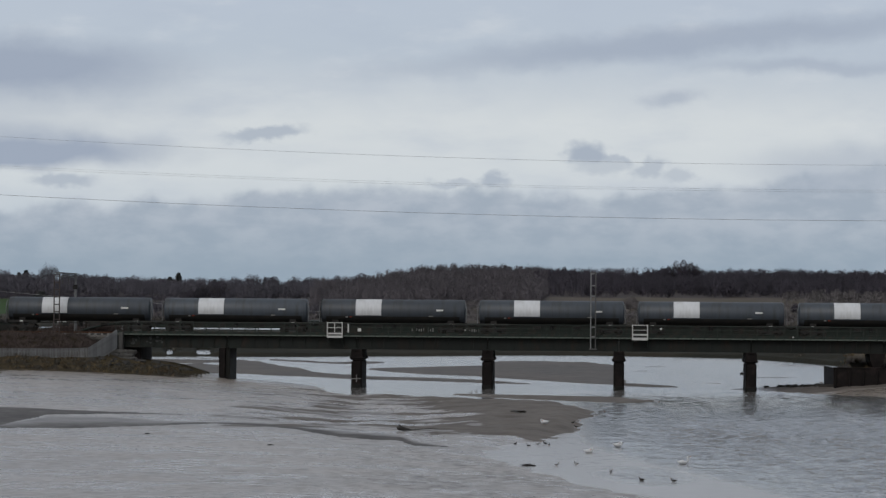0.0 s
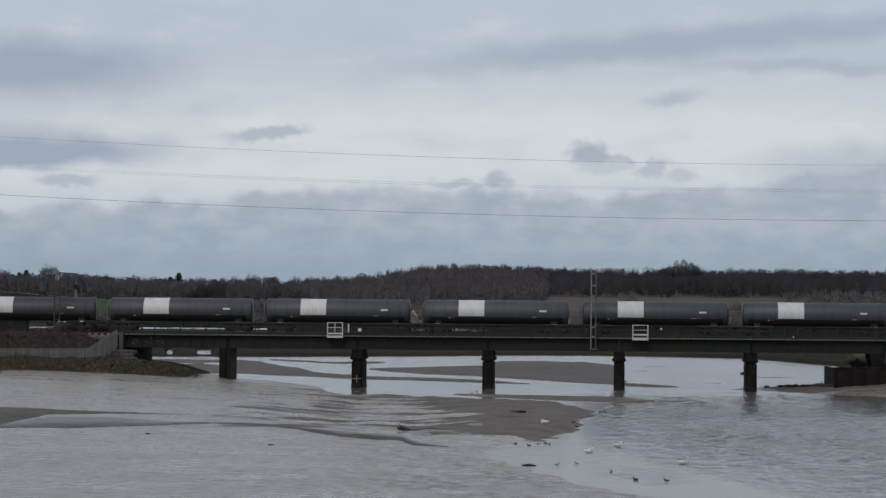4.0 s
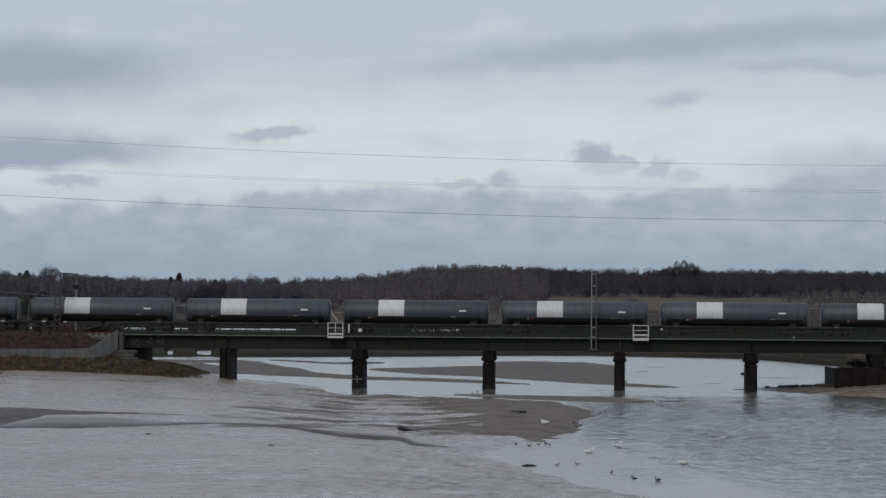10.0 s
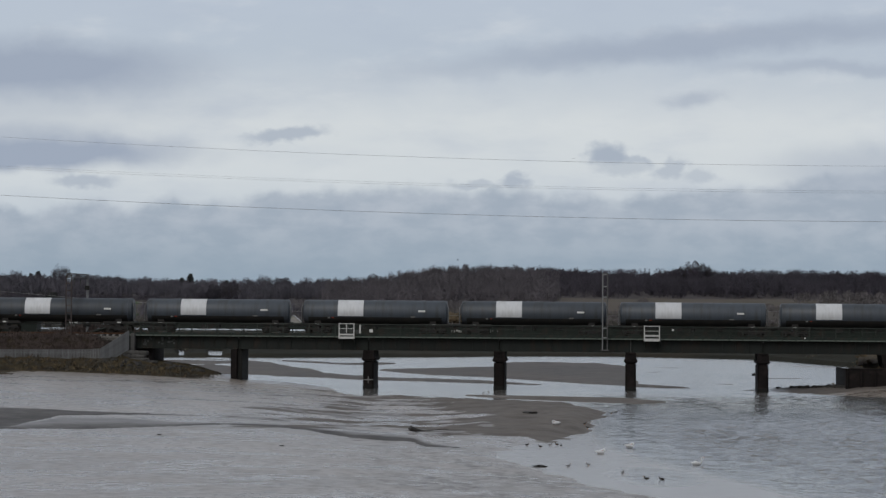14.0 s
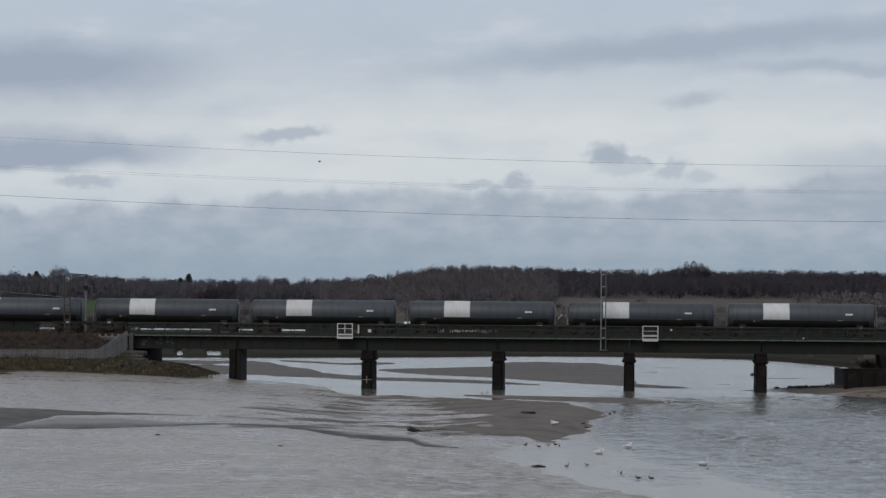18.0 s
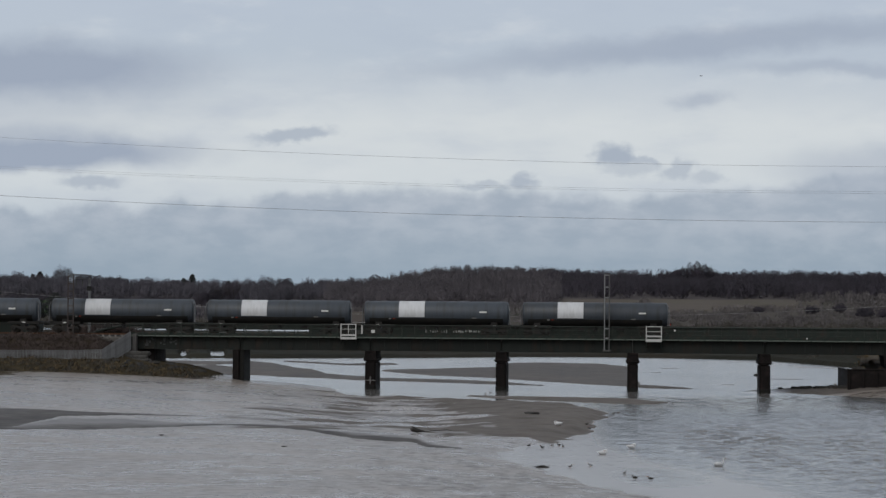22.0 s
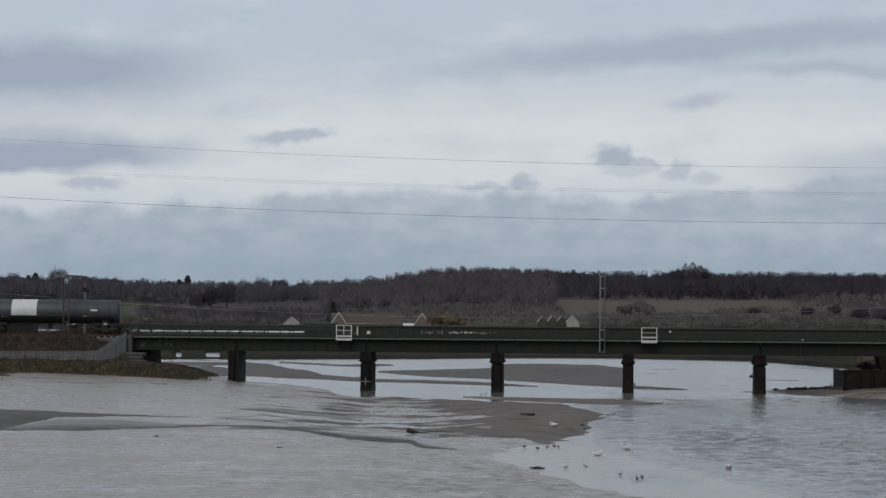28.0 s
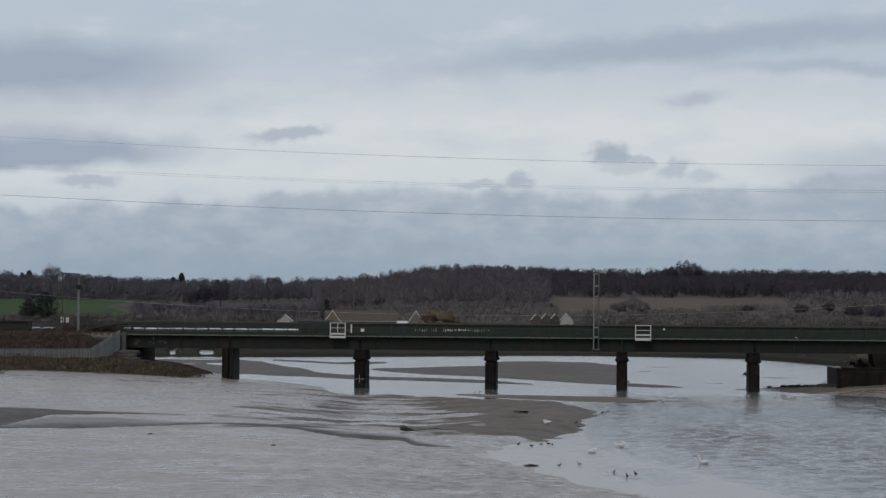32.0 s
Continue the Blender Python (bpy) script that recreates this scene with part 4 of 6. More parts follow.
for k in range(-2, 3):
    s = SPAN * k
    if k == -2:
        # the broad plain pier next to the bank
        pier = part("pier", a_box(s - 0.86, 0.0, -1.0, s - 0.16, 5.9, 4.24, 0.05), M_PIER, bridge, "broad plain bridge pier, rust-brown and dark")
        # darker flank block: the side face's shade is put into its colour
        part("pier_flank", a_box(s - 0.156, 0.30, -1.0, s + 0.37, 5.6, 4.24, 0.05), M_WET_AND_SHADE, pier, "set-back flank, its colour dark with side-face shade")
        part("tide_band", a_box(s - 0.88, -0.02, -1.05, s - 0.18, 5.92, 0.95, 0.05), M_WET_AND_SHADE, pier, "wet weed-darkened foot")
        continue
    bm = a_box(s - 0.59, 0.0, -1.6, s + 0.59, 5.9, 3.10, 0.20)
    for z in (0.85, 1.65, 2.45):
        box(bm, s - 0.60, -0.02, z - 0.03, s + 0.60, 5.92, z + 0.03, 0.01)
    pier = part("pier", bm, M_PIER, bridge, "dark iron bridge pier, rust-stained, slimy at the foot")
    bm = frustum(bmesh.new(), s, 0.60, 0.70, -0.06, 5.96, 3.08, 3.20)
    box(bm, s - 0.78, -0.16, 3.20, s + 0.78, 6.06, 3.36, 0.05)
    frustum(bm, s, 0.74, 0.65, -0.08, 5.98, 3.36, 3.50)
    part("pier_ledge", bm, M_PIER, pier)
    part("pier_neck", frustum(bmesh.new(), s, 0.645, 0.58, 0.0, 5.9, 3.5, 4.25), M_PIER, pier)
    part("tide_band", a_box(s - 0.615, -0.03, -1.65, s + 0.615, 5.93, 0.62, 0.2), M_WET_AND_SHADE, pier, "wet weed-darkened foot")
    part("bearing", a_box(s - 0.34, -0.12, 4.05, s + 0.34, 0.72, 4.26, 0.03), M_PIER, pier)
    if k == -1:
        bm = a_box(s - 0.52, -0.075, 0.98, s + 0.56, -0.045, 1.04)
        box(bm, s - 0.02, -0.08, 0.60, s + 0.04, -0.05, 1.42)
        part("tide_gauge", bm, M_GREY_LABEL, pier, "faded white tide gauge cross")
# the last support is a tapered bedstone on the bank
s = SPAN * 3 - 0.75
bed = part("bedstone", frustum(bmesh.new(), s, 0.70, 0.86, 0.0, 6.0, 3.35, 4.25), M_PIER, bridge, "dark tapered bedstone set in the bank")
part("bed_foot", frustum(bmesh.new(), s, 0.42, 0.70, 0.05, 5.9, 2.6, 3.35), M_PIER, bed)
# white refuges on the near side
for s, bars in ((-14.43 - 2.35, True), (16.72, False)):
    bm = a_box(s - 0.86, -0.98, 5.50, s + 0.86, -0.36, 5.60)
    refuge = part("refuge", bm, M_TRIM, bridge, "white-painted refuge with railings")
    for dx in (-0.82, 0.82):
        part("refuge_post", a_box(s + dx - 0.06, -0.98, 5.50, s + dx + 0.05, -0.88, 7.22, 0.01), M_TRIM, refuge)
    for z, h in ((7.16, 0.075), (6.62, 0.06)):
        part("refuge_rail", a_box(s - 0.76, -0.97, z - h / 2, s + 0.76, -0.91, z + h / 2), M_TRIM, refuge)
    part("refuge_board", a_box(s - 0.76, -0.965, 5.88 if bars else 6.02, s + 0.76, -0.925, 6.06 if bars else 6.2), M_TRIM, refuge)
    part("refuge_board", a_box(s - 0.76, -0.965, 5.56, s + 0.76, -0.925, 5.74 if bars else 5.80), M_TRIM, refuge)
    if bars:
        part("refuge_post", a_box(s - 0.05, -0.985, 6.14, s + 0.03, -0.90, 7.1), M_TRIM, refuge)
    for dx in (-0.8, 0.8):
        part("bracket", tube(bmesh.new(), (s + dx, -0.92, 5.52), (s + dx, 0.0, 4.9), 0.05), M_GREEN, refuge)
part("sign_post", a_box(-15.42, -0.45, 6.1, -15.26, -0.37, 7.05), M_TRIM, bridge, "narrow white marker board")
part("sign_plate", a_box(-14.30, -0.42, 6.22, -13.92, -0.36, 6.56), M_LABEL, bridge, "small square pale plate on the railing")
part("sign_plate", a_box(18.9, -0.42, 6.66, 19.1, -0.36, 6.86), M_TRIM, bridge, "small white marker on the railing")
part("sign_plate", a_box(33.3, -0.42, 5.92, 33.45, -0.36, 6.05), M_TRIM, bridge)

# twin-leg steel mast fixed to the bridge
mast = thing("steel_mast", BRIDGE @ pose(11.58, -0.62, 0), "tall narrow twin-leg steel mast fixed to the bridge side", "mast")
part("leg", a_box(-0.32, -0.08, 4.55, -0.20, 0.08, 12.85), M_GALV, mast, "pale galvanised leg")
part("leg", a_box(0.20, -0.08, 4.55, 0.32, 0.08, 12.85), M_GALV_DARK, mast, "dull dark leg")
for z in (12.76, 11.45, 10.3, 6.9, 5.85):
    part("batten", a_box(-0.19, -0.09, z - 0.07, 0.19, 0.09, z + 0.07), M_GALV, mast)
for z in (9.2, 8.1):
    part("batten", a_box(-0.19, -0.05, z - 0.02, 0.19, 0.05, z + 0.02), M_GALV_DARK, mast)
part("foot_plate", a_box(-0.45, -0.12, 4.40, 0.45, 0.62, 4.55), M_GALV_DARK, mast)
part("top_plate", a_box(-0.34, -0.12, 12.86, 0.34, 0.12, 12.93), M_GALV_DARK, mast)

# portal over the track on the embankment
gantry = thing("signal_gantry", BRIDGE @ pose(-47.75, 0, 0), "steel lattice portal standing across the railway", "gantry")
for dx in (-0.30, 0.30):
    part("leg", a_box(dx - 0.055, -0.75, 4.6, dx + 0.055, -0.60, 12.35), M_RUSTED, gantry, "rusty brown near leg")
for i in range(9):
    part("batten", a_box(-0.24, -0.73, 5.6 + i * 0.82, 0.24, -0.63, 5.72 + i * 0.82), M_RUSTED, gantry)
part("far_leg", tube(bmesh.new(), (0.05, 9.9, 4.4), (0.05, 9.9, 12.3), 0.16, 0.13, 10), M_GALV, gantry, "pale grey round post")
part("far_leg_box", a_box(-0.22, 9.6, 10.7, 0.3, 10.1, 11.2), M_BLACK, gantry)
for z in (12.0, 12.42):
    part("truss_bar", a_box(-0.3, -0.72, z, 0.3, 9.95, z + 0.09), M_GALV_DARK, gantry)
for i in range(8):
    y = -0.6 + i * 1.3
    part("truss_brace", tube(bmesh.new(), (-0.28, y, 12.05), (-0.28, y + 1.2, 12.42), 0.035, n=6), M_GALV_DARK, gantry)
    part("truss_brace", tube(bmesh.new(), (0.28, y, 12.42), (0.28, y + 1.2, 12.05), 0.035, n=6), M_GALV_DARK, gantry)
for y in (2.3, 6.0):
    part("dropper", a_box(-0.06, y - 0.06, 11.2, 0.06, y + 0.06, 12.0), M_GALV_DARK, gantry)

# ---- track ----
def railway_track(y, label):
    t = thing("railway_track", BRIDGE @ pose(0, y, 0), label, "track")
    for dy in (-0.7175, 0.7175):
        bm = a_box(-430, dy - 0.035, RAIL - 0.05, 260, dy + 0.035, RAIL)
        box(bm, -430, dy - 0.012, RAIL - 0.13, 260, dy + 0.012, RAIL - 0.048)
        box(bm, -430, dy - 0.07, RAIL - 0.155, 260, dy + 0.07, RAIL - 0.128)
        part("rail", bm, M_RUST, t)
    sl = shared("sleeper", a_box(-0.13, -1.25, RAIL - 0.36, 0.13, 1.25, RAIL - 0.16, 0.02), M_SLEEPER)
    for i in range(150):
        piece("sleeper", sl, t, pose(-50 + i * 0.7, 0, 0))
    return t


railway_track(2.3, "running line on concrete sleepers over the bridge")
railway_track(5.75, "empty second running line beside the train's line")
part_bed = part("trackbed", box(a_box(-430, 0.4, 4.9, ABUT - 0.05, 7.6, 5.58, 0.2), ENDS[-1] + 0.05, 0.4, 4.9, 260, 7.6, 5.58, 0.2), M_BALLAST)
part_bed.matrix_world = BRIDGE
tagged(part_bed, "stone ballast shoulder under both tracks", "ballast", kind="structure")


# ---- tank train ----
def arc_shell(bm, x0, x1, r, a0, a1, z, n=16, lift=0.006, flip=1):
    """A curved sheet lying on the barrel from angle a0 to a1 (degrees over the near side's level)."""
    rows = []
    for i in range(n + 1):
        a = radians(a0 + (a1 - a0) * i / n)
        for rr in (r + 0.001, r + lift):
            y, zz = -math.cos(a) * rr * flip, z + math.sin(a) * rr
            rows.append((bm.verts.new((x0, y, zz)), bm.verts.new((x1, y, zz))))
    for i in range(n):
        i0, o0, i1, o1 = rows[2 * i], rows[2 * i + 1], rows[2 * i + 2], rows[2 * i + 3]
        bm.faces.new((o0[0], o0[1], o1[1], o1[0]))
        bm.faces.new((i0[0], o0[0], o1[0], i1[0]))
        bm.faces.new((i0[1], i1[1], o1[1], o0[1]))
    for e in (0, n):
        i0, o0 = rows[2 * e], rows[2 * e + 1]
        bm.faces.new((i0[0], i0[1], o0[1], o0[0]))
    bmesh.ops.recalc_face_normals(bm, faces=bm.faces)
    return bm


TANK_R, TANK_Z, TANK_L = 1.34, 2.51, 8.05


def tank_wagon():
    w = thing("tank_wagon", Matrix(), "dark grey bogie tank wagon with a white panel", "wagon", "train of tank wagons")
    L = TANK_L
    prof = [(-L, 0.05), (-L + 0.03, 0.6), (-L + 0.06, 1.0), (-L + 0.11, 1.22), (-L + 0.17, 1.30), (-L + 0.25, TANK_R)]
    tank = smooth(part("tank", lathe(bmesh.new(), prof + [(-a, r) for a, r in prof[::-1]], 40), M_TANK, w, "dark blue-grey painted barrel, streaked with grime"))
    tank.location.z = TANK_Z
    for f in (1, -1):
        part("white_panel", arc_shell(bmesh.new(), -4.13, -1.28, TANK_R, -19, 84, TANK_Z, flip=f), M_WHITE, w, "white painted panel")
    # black shell drawn up the sides: it also paints the barrel's underside shading
    part("belly", arc_shell(bmesh.new(), -L + 0.63, L - 0.63, TANK_R, -156, -24, TANK_Z, 24, 0.004), M_TANK_BLACK, w, "black underside with the barrel's shade put into its colour")
    for f in (1, -1):
        part("placard", arc_shell(bmesh.new(), 4.80, 5.58, TANK_R, 3, 11, TANK_Z, 2, 0.012, f), M_LABEL, w, "white data placard with unreadable lines")
        part("placard", arc_shell(bmesh.new(), 3.95, 4.45, TANK_R, -24, -19, TANK_Z, 2, 0.012, f), M_GREY_LABEL, w, "small grey placard")
        part("placard", arc_shell(bmesh.new(), -5.25, -5.0, TANK_R, -31, -25, TANK_Z, 2, 0.012, f), M_GREY_LABEL, w)
        part("placard", arc_shell(bmesh.new(), -4.80, -4.55, TANK_R, -30, -25, TANK_Z, 2, 0.012, f), M_RED, w, "small red placard")
    part("band", lathe(bmesh.new(), [(L - 0.66, TANK_R + 0.012), (L - 0.60, TANK_R + 0.012)], 40), M_TANK, w).location.z = TANK_Z
    part("band", lathe(bmesh.new(), [(-L + 0.60, TANK_R + 0.012), (-L + 0.66, TANK_R + 0.012)], 40), M_TANK, w).location.z = TANK_Z
    # stub frames at both ends
    for e in (-1, 1):
        bm = bmesh.new()
        for y in (-0.95, 0.95):
            box(bm, min(e * 4.7, e * 8.15), y - 0.08, 0.98, max(e * 4.7, e * 8.15), y + 0.08, 1.28)
        box(bm, min(e * 8.0, e * 8.2), -1.25, 0.92, max(e * 8.0, e * 8.2), 1.25, 1.32)
        frame_end = part("end_frame", bm, M_BLACK, w)
        for y in (-0.865, 0.865):
            part("buffer", tube(tube(bmesh.new(), (e * 8.2, y, 1.06), (e * 8.62, y, 1.06), 0.10, n=12), (e * 8.62, y, 1.06), (e * 8.70, y, 1.06), 0.23, n=16), M_BLACK, frame_end)
        part("drawhook", a_box(min(e * 8.2, e * 8.66), -0.06, 0.96, max(e * 8.2, e * 8.66), 0.06, 1.1), M_BLACK, frame_end)
        bm = a_box(e * 6.4 - 0.35, -1.0, 1.25, e * 6.4 + 0.35, 1.0, 1.55)
        part("saddle", bm, M_BLACK, w)
        part("frame_label", a_box(e * 6.45 - 0.2, -1.06, 1.10, e * 6.45 + 0.2, -1.03, 1.22), M_LABEL, frame_end, "small white stencil plate")
        part("end_hoop", tube(tube(tube(bmesh.new(), (e * 8.16, -1.2, 1.25), (e * 8.16, -1.2, 2.9), 0.03, n=6), (e * 8.16, -1.2, 2.9), (e * 8.02, -0.95, 3.5), 0.03, n=6), (e * 8.16, -1.2, 2.1), (e * 8.16, -0.8, 2.1), 0.02, n=6), M_GALV, w, "pale end handrail")
        # end ladder and handrail
        bm = bmesh.new()
        for y in (-1.12, -0.78):
            tube(bm, (e * 8.12, y, 1.2), (e * 8.12, y, 3.3), 0.022, n=6)
        for i in range(7):
            tube(bm, (e * 8.12, -1.12, 1.45 + i * 0.28), (e * 8.12, -0.78, 1.45 + i * 0.28), 0.016, n=6)
        tube(bm, (e * 8.12, -1.12, 3.3), (e * 7.5, -1.0, 3.72), 0.02, n=6)
        part("end_ladder", bm, M_GALV_DARK, w, "thin steel end ladder")
    # underbelly gear
    part("discharge_valve", tube(tube(bmesh.new(), (0, 0, 0.62), (0, 0, 1.2), 0.22, n=12), (0, -1.1, 0.72), (0, 1.1, 0.72), 0.11, n=10), M_BLACK, w)
    part("brake_cylinder", tube(bmesh.new(), (2.4, -0.5, 0.85), (3.2, -0.5, 0.85), 0.2, n=12), M_BLACK, w)
    part("brake_pipe", tube(bmesh.new(), (-7.9, -0.7, 0.98), (7.9, -0.7, 0.98), 0.04, n=6), M_BLACK, w)
    part("valve_box", a_box(-1.9, -0.9, 0.62, -1.2, -0.45, 1.05, 0.03), M_BLACK, w)
    # bogies
    bogies = []
    for e in (-1, 1):
        cx = e * 6.4
        bm = bmesh.new()
        for y in (-1.02, 1.02):
            box(bm, cx - 1.45, y - 0.06, 0.46, cx + 1.45, y + 0.06, 0.70, 0.02)
            box(bm, cx - 0.45, y - 0.07, 0.28, cx + 0.45, y + 0.07, 0.52, 0.02)
        box(bm, cx - 0.22, -1.0, 0.5, cx + 0.22, 1.0, 0.95)
        bogie = part("bogie", bm, M_BLACK, w, "black cast bogie frame")
        for dx in (-1.0, 1.0):
            for y in (-1.1, 1.1):
                part("axle_box", a_box(cx + dx - 0.16, y - 0.07, 0.3, cx + dx + 0.16, y + 0.07, 0.6, 0.03), M_BLACK, bogie)
        for dx in (-1.0, 1.0):
            bm = bmesh.new()
            lathe(bm, [(-0.95, 0.07), (-0.80, 0.08), (-0.795, 0.40), (-0.79, 0.46), (-0.70, 0.47), (-0.69, 0.09), (0.69, 0.09), (0.70, 0.47), (0.79, 0.46), (0.795, 0.40), (0.80, 0.08), (0.95, 0.07)], 20, "Y")
            for i in range(4):
                a = math.pi * i / 2
                tube(bm, (0.12 * math.cos(a), -0.81, 0.12 * math.sin(a)), (0.38 * math.cos(a), -0.81, 0.38 * math.sin(a)), 0.02, n=4)
            wheel = part("wheelset", bm, M_STEEL, w, "worn steel wheels on their axle")
            wheel.location = (cx + dx, 0, 0.46)
    return w


WAGONS = 18
PITCH = 17.54


def train_at(t, i):
    """Place along the bridge of wagon i, counted from the train's end; it slows a little."""
    return 235.01 - 10.332 * t + 0.0053 * t * t - PITCH * i


def wagon_pose(t, i):
    return BRIDGE @ pose(train_at(t, i), 2.3, RAIL)


wagons = [tank_wagon()]
for i in range(1, WAGONS):
    wagons.append(copy_thing(wagons[0], wagon_pose(0, i)))
# the end of the train: a red tail lamp, unlit
tail = part("tail_lamp", a_box(8.21, -0.95, 1.34, 8.33, -0.80, 1.62, 0.02), M_RED, wagons[0], "small red tail lamp")
tagged(wagons[0], "last dark grey tank wagon of the train, with white panel")

# ---- woods, scrub and single trees ----
def crowns(pts, per, seed, tall=1.0, spread=0.42, lift=0.58, size=0.085):
    """Bare crowns as many small twig sheets, each with a trunk. pts: x, y, z, height, width."""
    g = np.random.default_rng(seed)
    pts = np.asarray(pts, float)
    n = len(pts)
    u = g.normal(size=(n, per, 3))
    u /= np.linalg.norm(u, axis=2, keepdims=True)
    u *= g.random((n, per, 1)) ** 0.45
    h, w = pts[:, 3][:, None], pts[:, 4][:, None]
    lean = 1 + 0.35 * np.sin(u[:, :, 0] * 5 + np.arange(n)[:, None])
    c = np.stack([pts[:, 0][:, None] + u[:, :, 0] * w * 0.5 * lean, pts[:, 1][:, None] + u[:, :, 1] * w * 0.5, pts[:, 2][:, None] + h * (lift + u[:, :, 2] * spread)], -1)
    tri = g.normal(size=(n, per, 3, 3)) * (size * h[:, :, None, None]) * np.array([0.8, 0.8, 1.1 * tall])
    v = (c[:, :, None, :] + tri).reshape(-1, 3)
    # trunks: slim three-sided spikes
    base = np.stack([pts[:, 0], pts[:, 1], pts[:, 2] - 0.5], -1)
    k = np.radians([0, 120, 240])
    ring = np.stack([np.cos(k), np.sin(k), k * 0], -1)[None] * (pts[:, 3] * 0.02)[:, None, None]
    foot = base[:, None, :] + ring
    top = base + np.stack([pts[:, 3] * 0, pts[:, 3] * 0, pts[:, 3] * 0.85 + 0.5], -1)
    tv = np.concatenate([foot, top[:, None, :]], 1)
    tf = (np.arange(n)[:, None, None] * 4 + np.array([[0, 1, 3], [1, 2, 3], [2, 0, 3]])[None]).reshape(-1, 3) + len(v)
    f = np.arange(len(v)).reshape(-1, 3)
    tone = np.clip(0.55 * g.random(n) + 0.75 * (fbm(pts[:, 0] / 45, pts[:, 1] / 160, seed + 5) - 0.5) + 0.22, 0, 1)
    way = np.repeat(u + np.array([0, 0, 0.65]), 3, axis=1).reshape(-1, 3)
    tone_all = np.concatenate([np.repeat(tone, per * 3), np.repeat(tone, 4)])
    return np.concatenate([v, tv.reshape(-1, 3)]), np.concatenate([f, tf]), tone_all, np.concatenate([way, np.zeros((4 * n, 3))])


def wood(name, label, mat, n, b0, b1, r0, r1, h0, h1, per, seed, keep=None, width=0.75, size=0.085, lift=0.58, spread=0.42):
    """Trees scattered between two bearings (metres across at 1 km) and two distances."""
    g = np.random.default_rng(seed)
    b, r = g.uniform(b0, b1, n), np.sqrt(g.uniform(r0 ** 2, r1 ** 2, n))
    a = np.arctan(b / 1000)
    x, y = r * np.sin(a), r * np.cos(a)
    if keep is not None:
        ok = keep(b, r)
        x, y = x[ok], y[ok]
    clump = 0.75 + 0.5 * fbm(x / 90, y / 140, seed)
    h = g.uniform(h0, h1, len(x)) * clump
    pts = np.stack([x, y, ground_height(x, y), h, h * width * g.uniform(0.7, 1.25, len(x))], -1)
    v, f, tone, way = crowns(pts, per, seed + 1, size=size, lift=lift, spread=spread)
    ob = new(name, crown_faces(array_mesh(name, v, f, [mat]), tone, way))
    return tagged(ob, label, "woodland", kind="stuff")


wood("woodland", "dark bare winter woodland along the hill", M_TWIG, 1000, -175, -44, 2060, 2680, 8.8, 13.6, 420, 3, size=0.028)
wood("woodland", "pale bare young trees on the hill", M_TWIG_PALE, 1150, -46, 37, 1720, 2680, 9, 13.8, 420, 5, size=0.027)
wood("woodland", "dense dark bare wood along the skyline", M_TWIG_DARK, 1500, 33, 175, 1950, 2680, 10, 13.8, 330, 7, size=0.031, lift=0.5, spread=0.5, keep=lambda b, r: r > 1928 + b)
wood("scrub", "brown leafless scrub and hedges on the slope", M_HEDGE, 620, -112, 40, 1360, 1730, 2.5, 5.5, 80, 9, width=1.6, lift=0.45, spread=0.5, size=0.07)
wood("scrub", "brown leafless scrub and hedges on the slope", M_HEDGE, 1100, 40, 175, 1350, 1740, 2.0, 4.5, 80, 10, width=1.8, lift=0.45, spread=0.5, size=0.07,
     keep=lambda b, r: (fbm(b / 9, r / 60, 13) > 0.37) & (r < 1545 + 2.7 * (b - 40)))
wood("woodland", "scattered bare trees on the slope", M_TWIG, 150, -112, -40, 1400, 1700, 4, 7, 160, 18, size=0.045)
wood("scrub", "olive-green bushes on the marsh edge", M_OLIVE, 520, -175, 175, 1290, 1400, 1.6, 3.4, 70, 12, width=2.0, lift=0.45, spread=0.5, size=0.08, keep=lambda b, r: ~((b > -60) & (b < 50) & (r < 1400)))
wood("scrub", "hedge along the stubble field", M_HEDGE, 260, 92, 175, 1700, 1930, 2.5, 4.8, 80, 14, width=1.8, lift=0.45, spread=0.5, size=0.07, keep=lambda b, r: np.abs(r - 1550 - 2.7 * (b - 40)) < 40)
wood("scrub", "trees in the field corner", M_HEDGE, 160, 122, 175, 1800, 2090, 4, 8, 80, 15, width=1.1, size=0.065)
wood("scrub", "hedge round the green field", M_HEDGE, 200, -178, -100, 1420, 1470, 2.0, 3.6, 80, 16, width=2.0, lift=0.45, spread=0.5, size=0.07)
wood("scrub", "hedge along the top of the green field", M_TWIG_DARK, 200, -178, -96, 2040, 2075, 3, 5, 80, 17, width=1.8, lift=0.45, spread=0.5, size=0.07)

wood("scrub", "low clumps of rushes beside the creek", M_OLIVE, 80, -150, -52, 972, 980, 0.9, 1.7, 60, 19, width=2.2, lift=0.45, spread=0.5, size=0.07, keep=lambda b, r: fbm(b / 7, b * 0, 83) > 0.42)


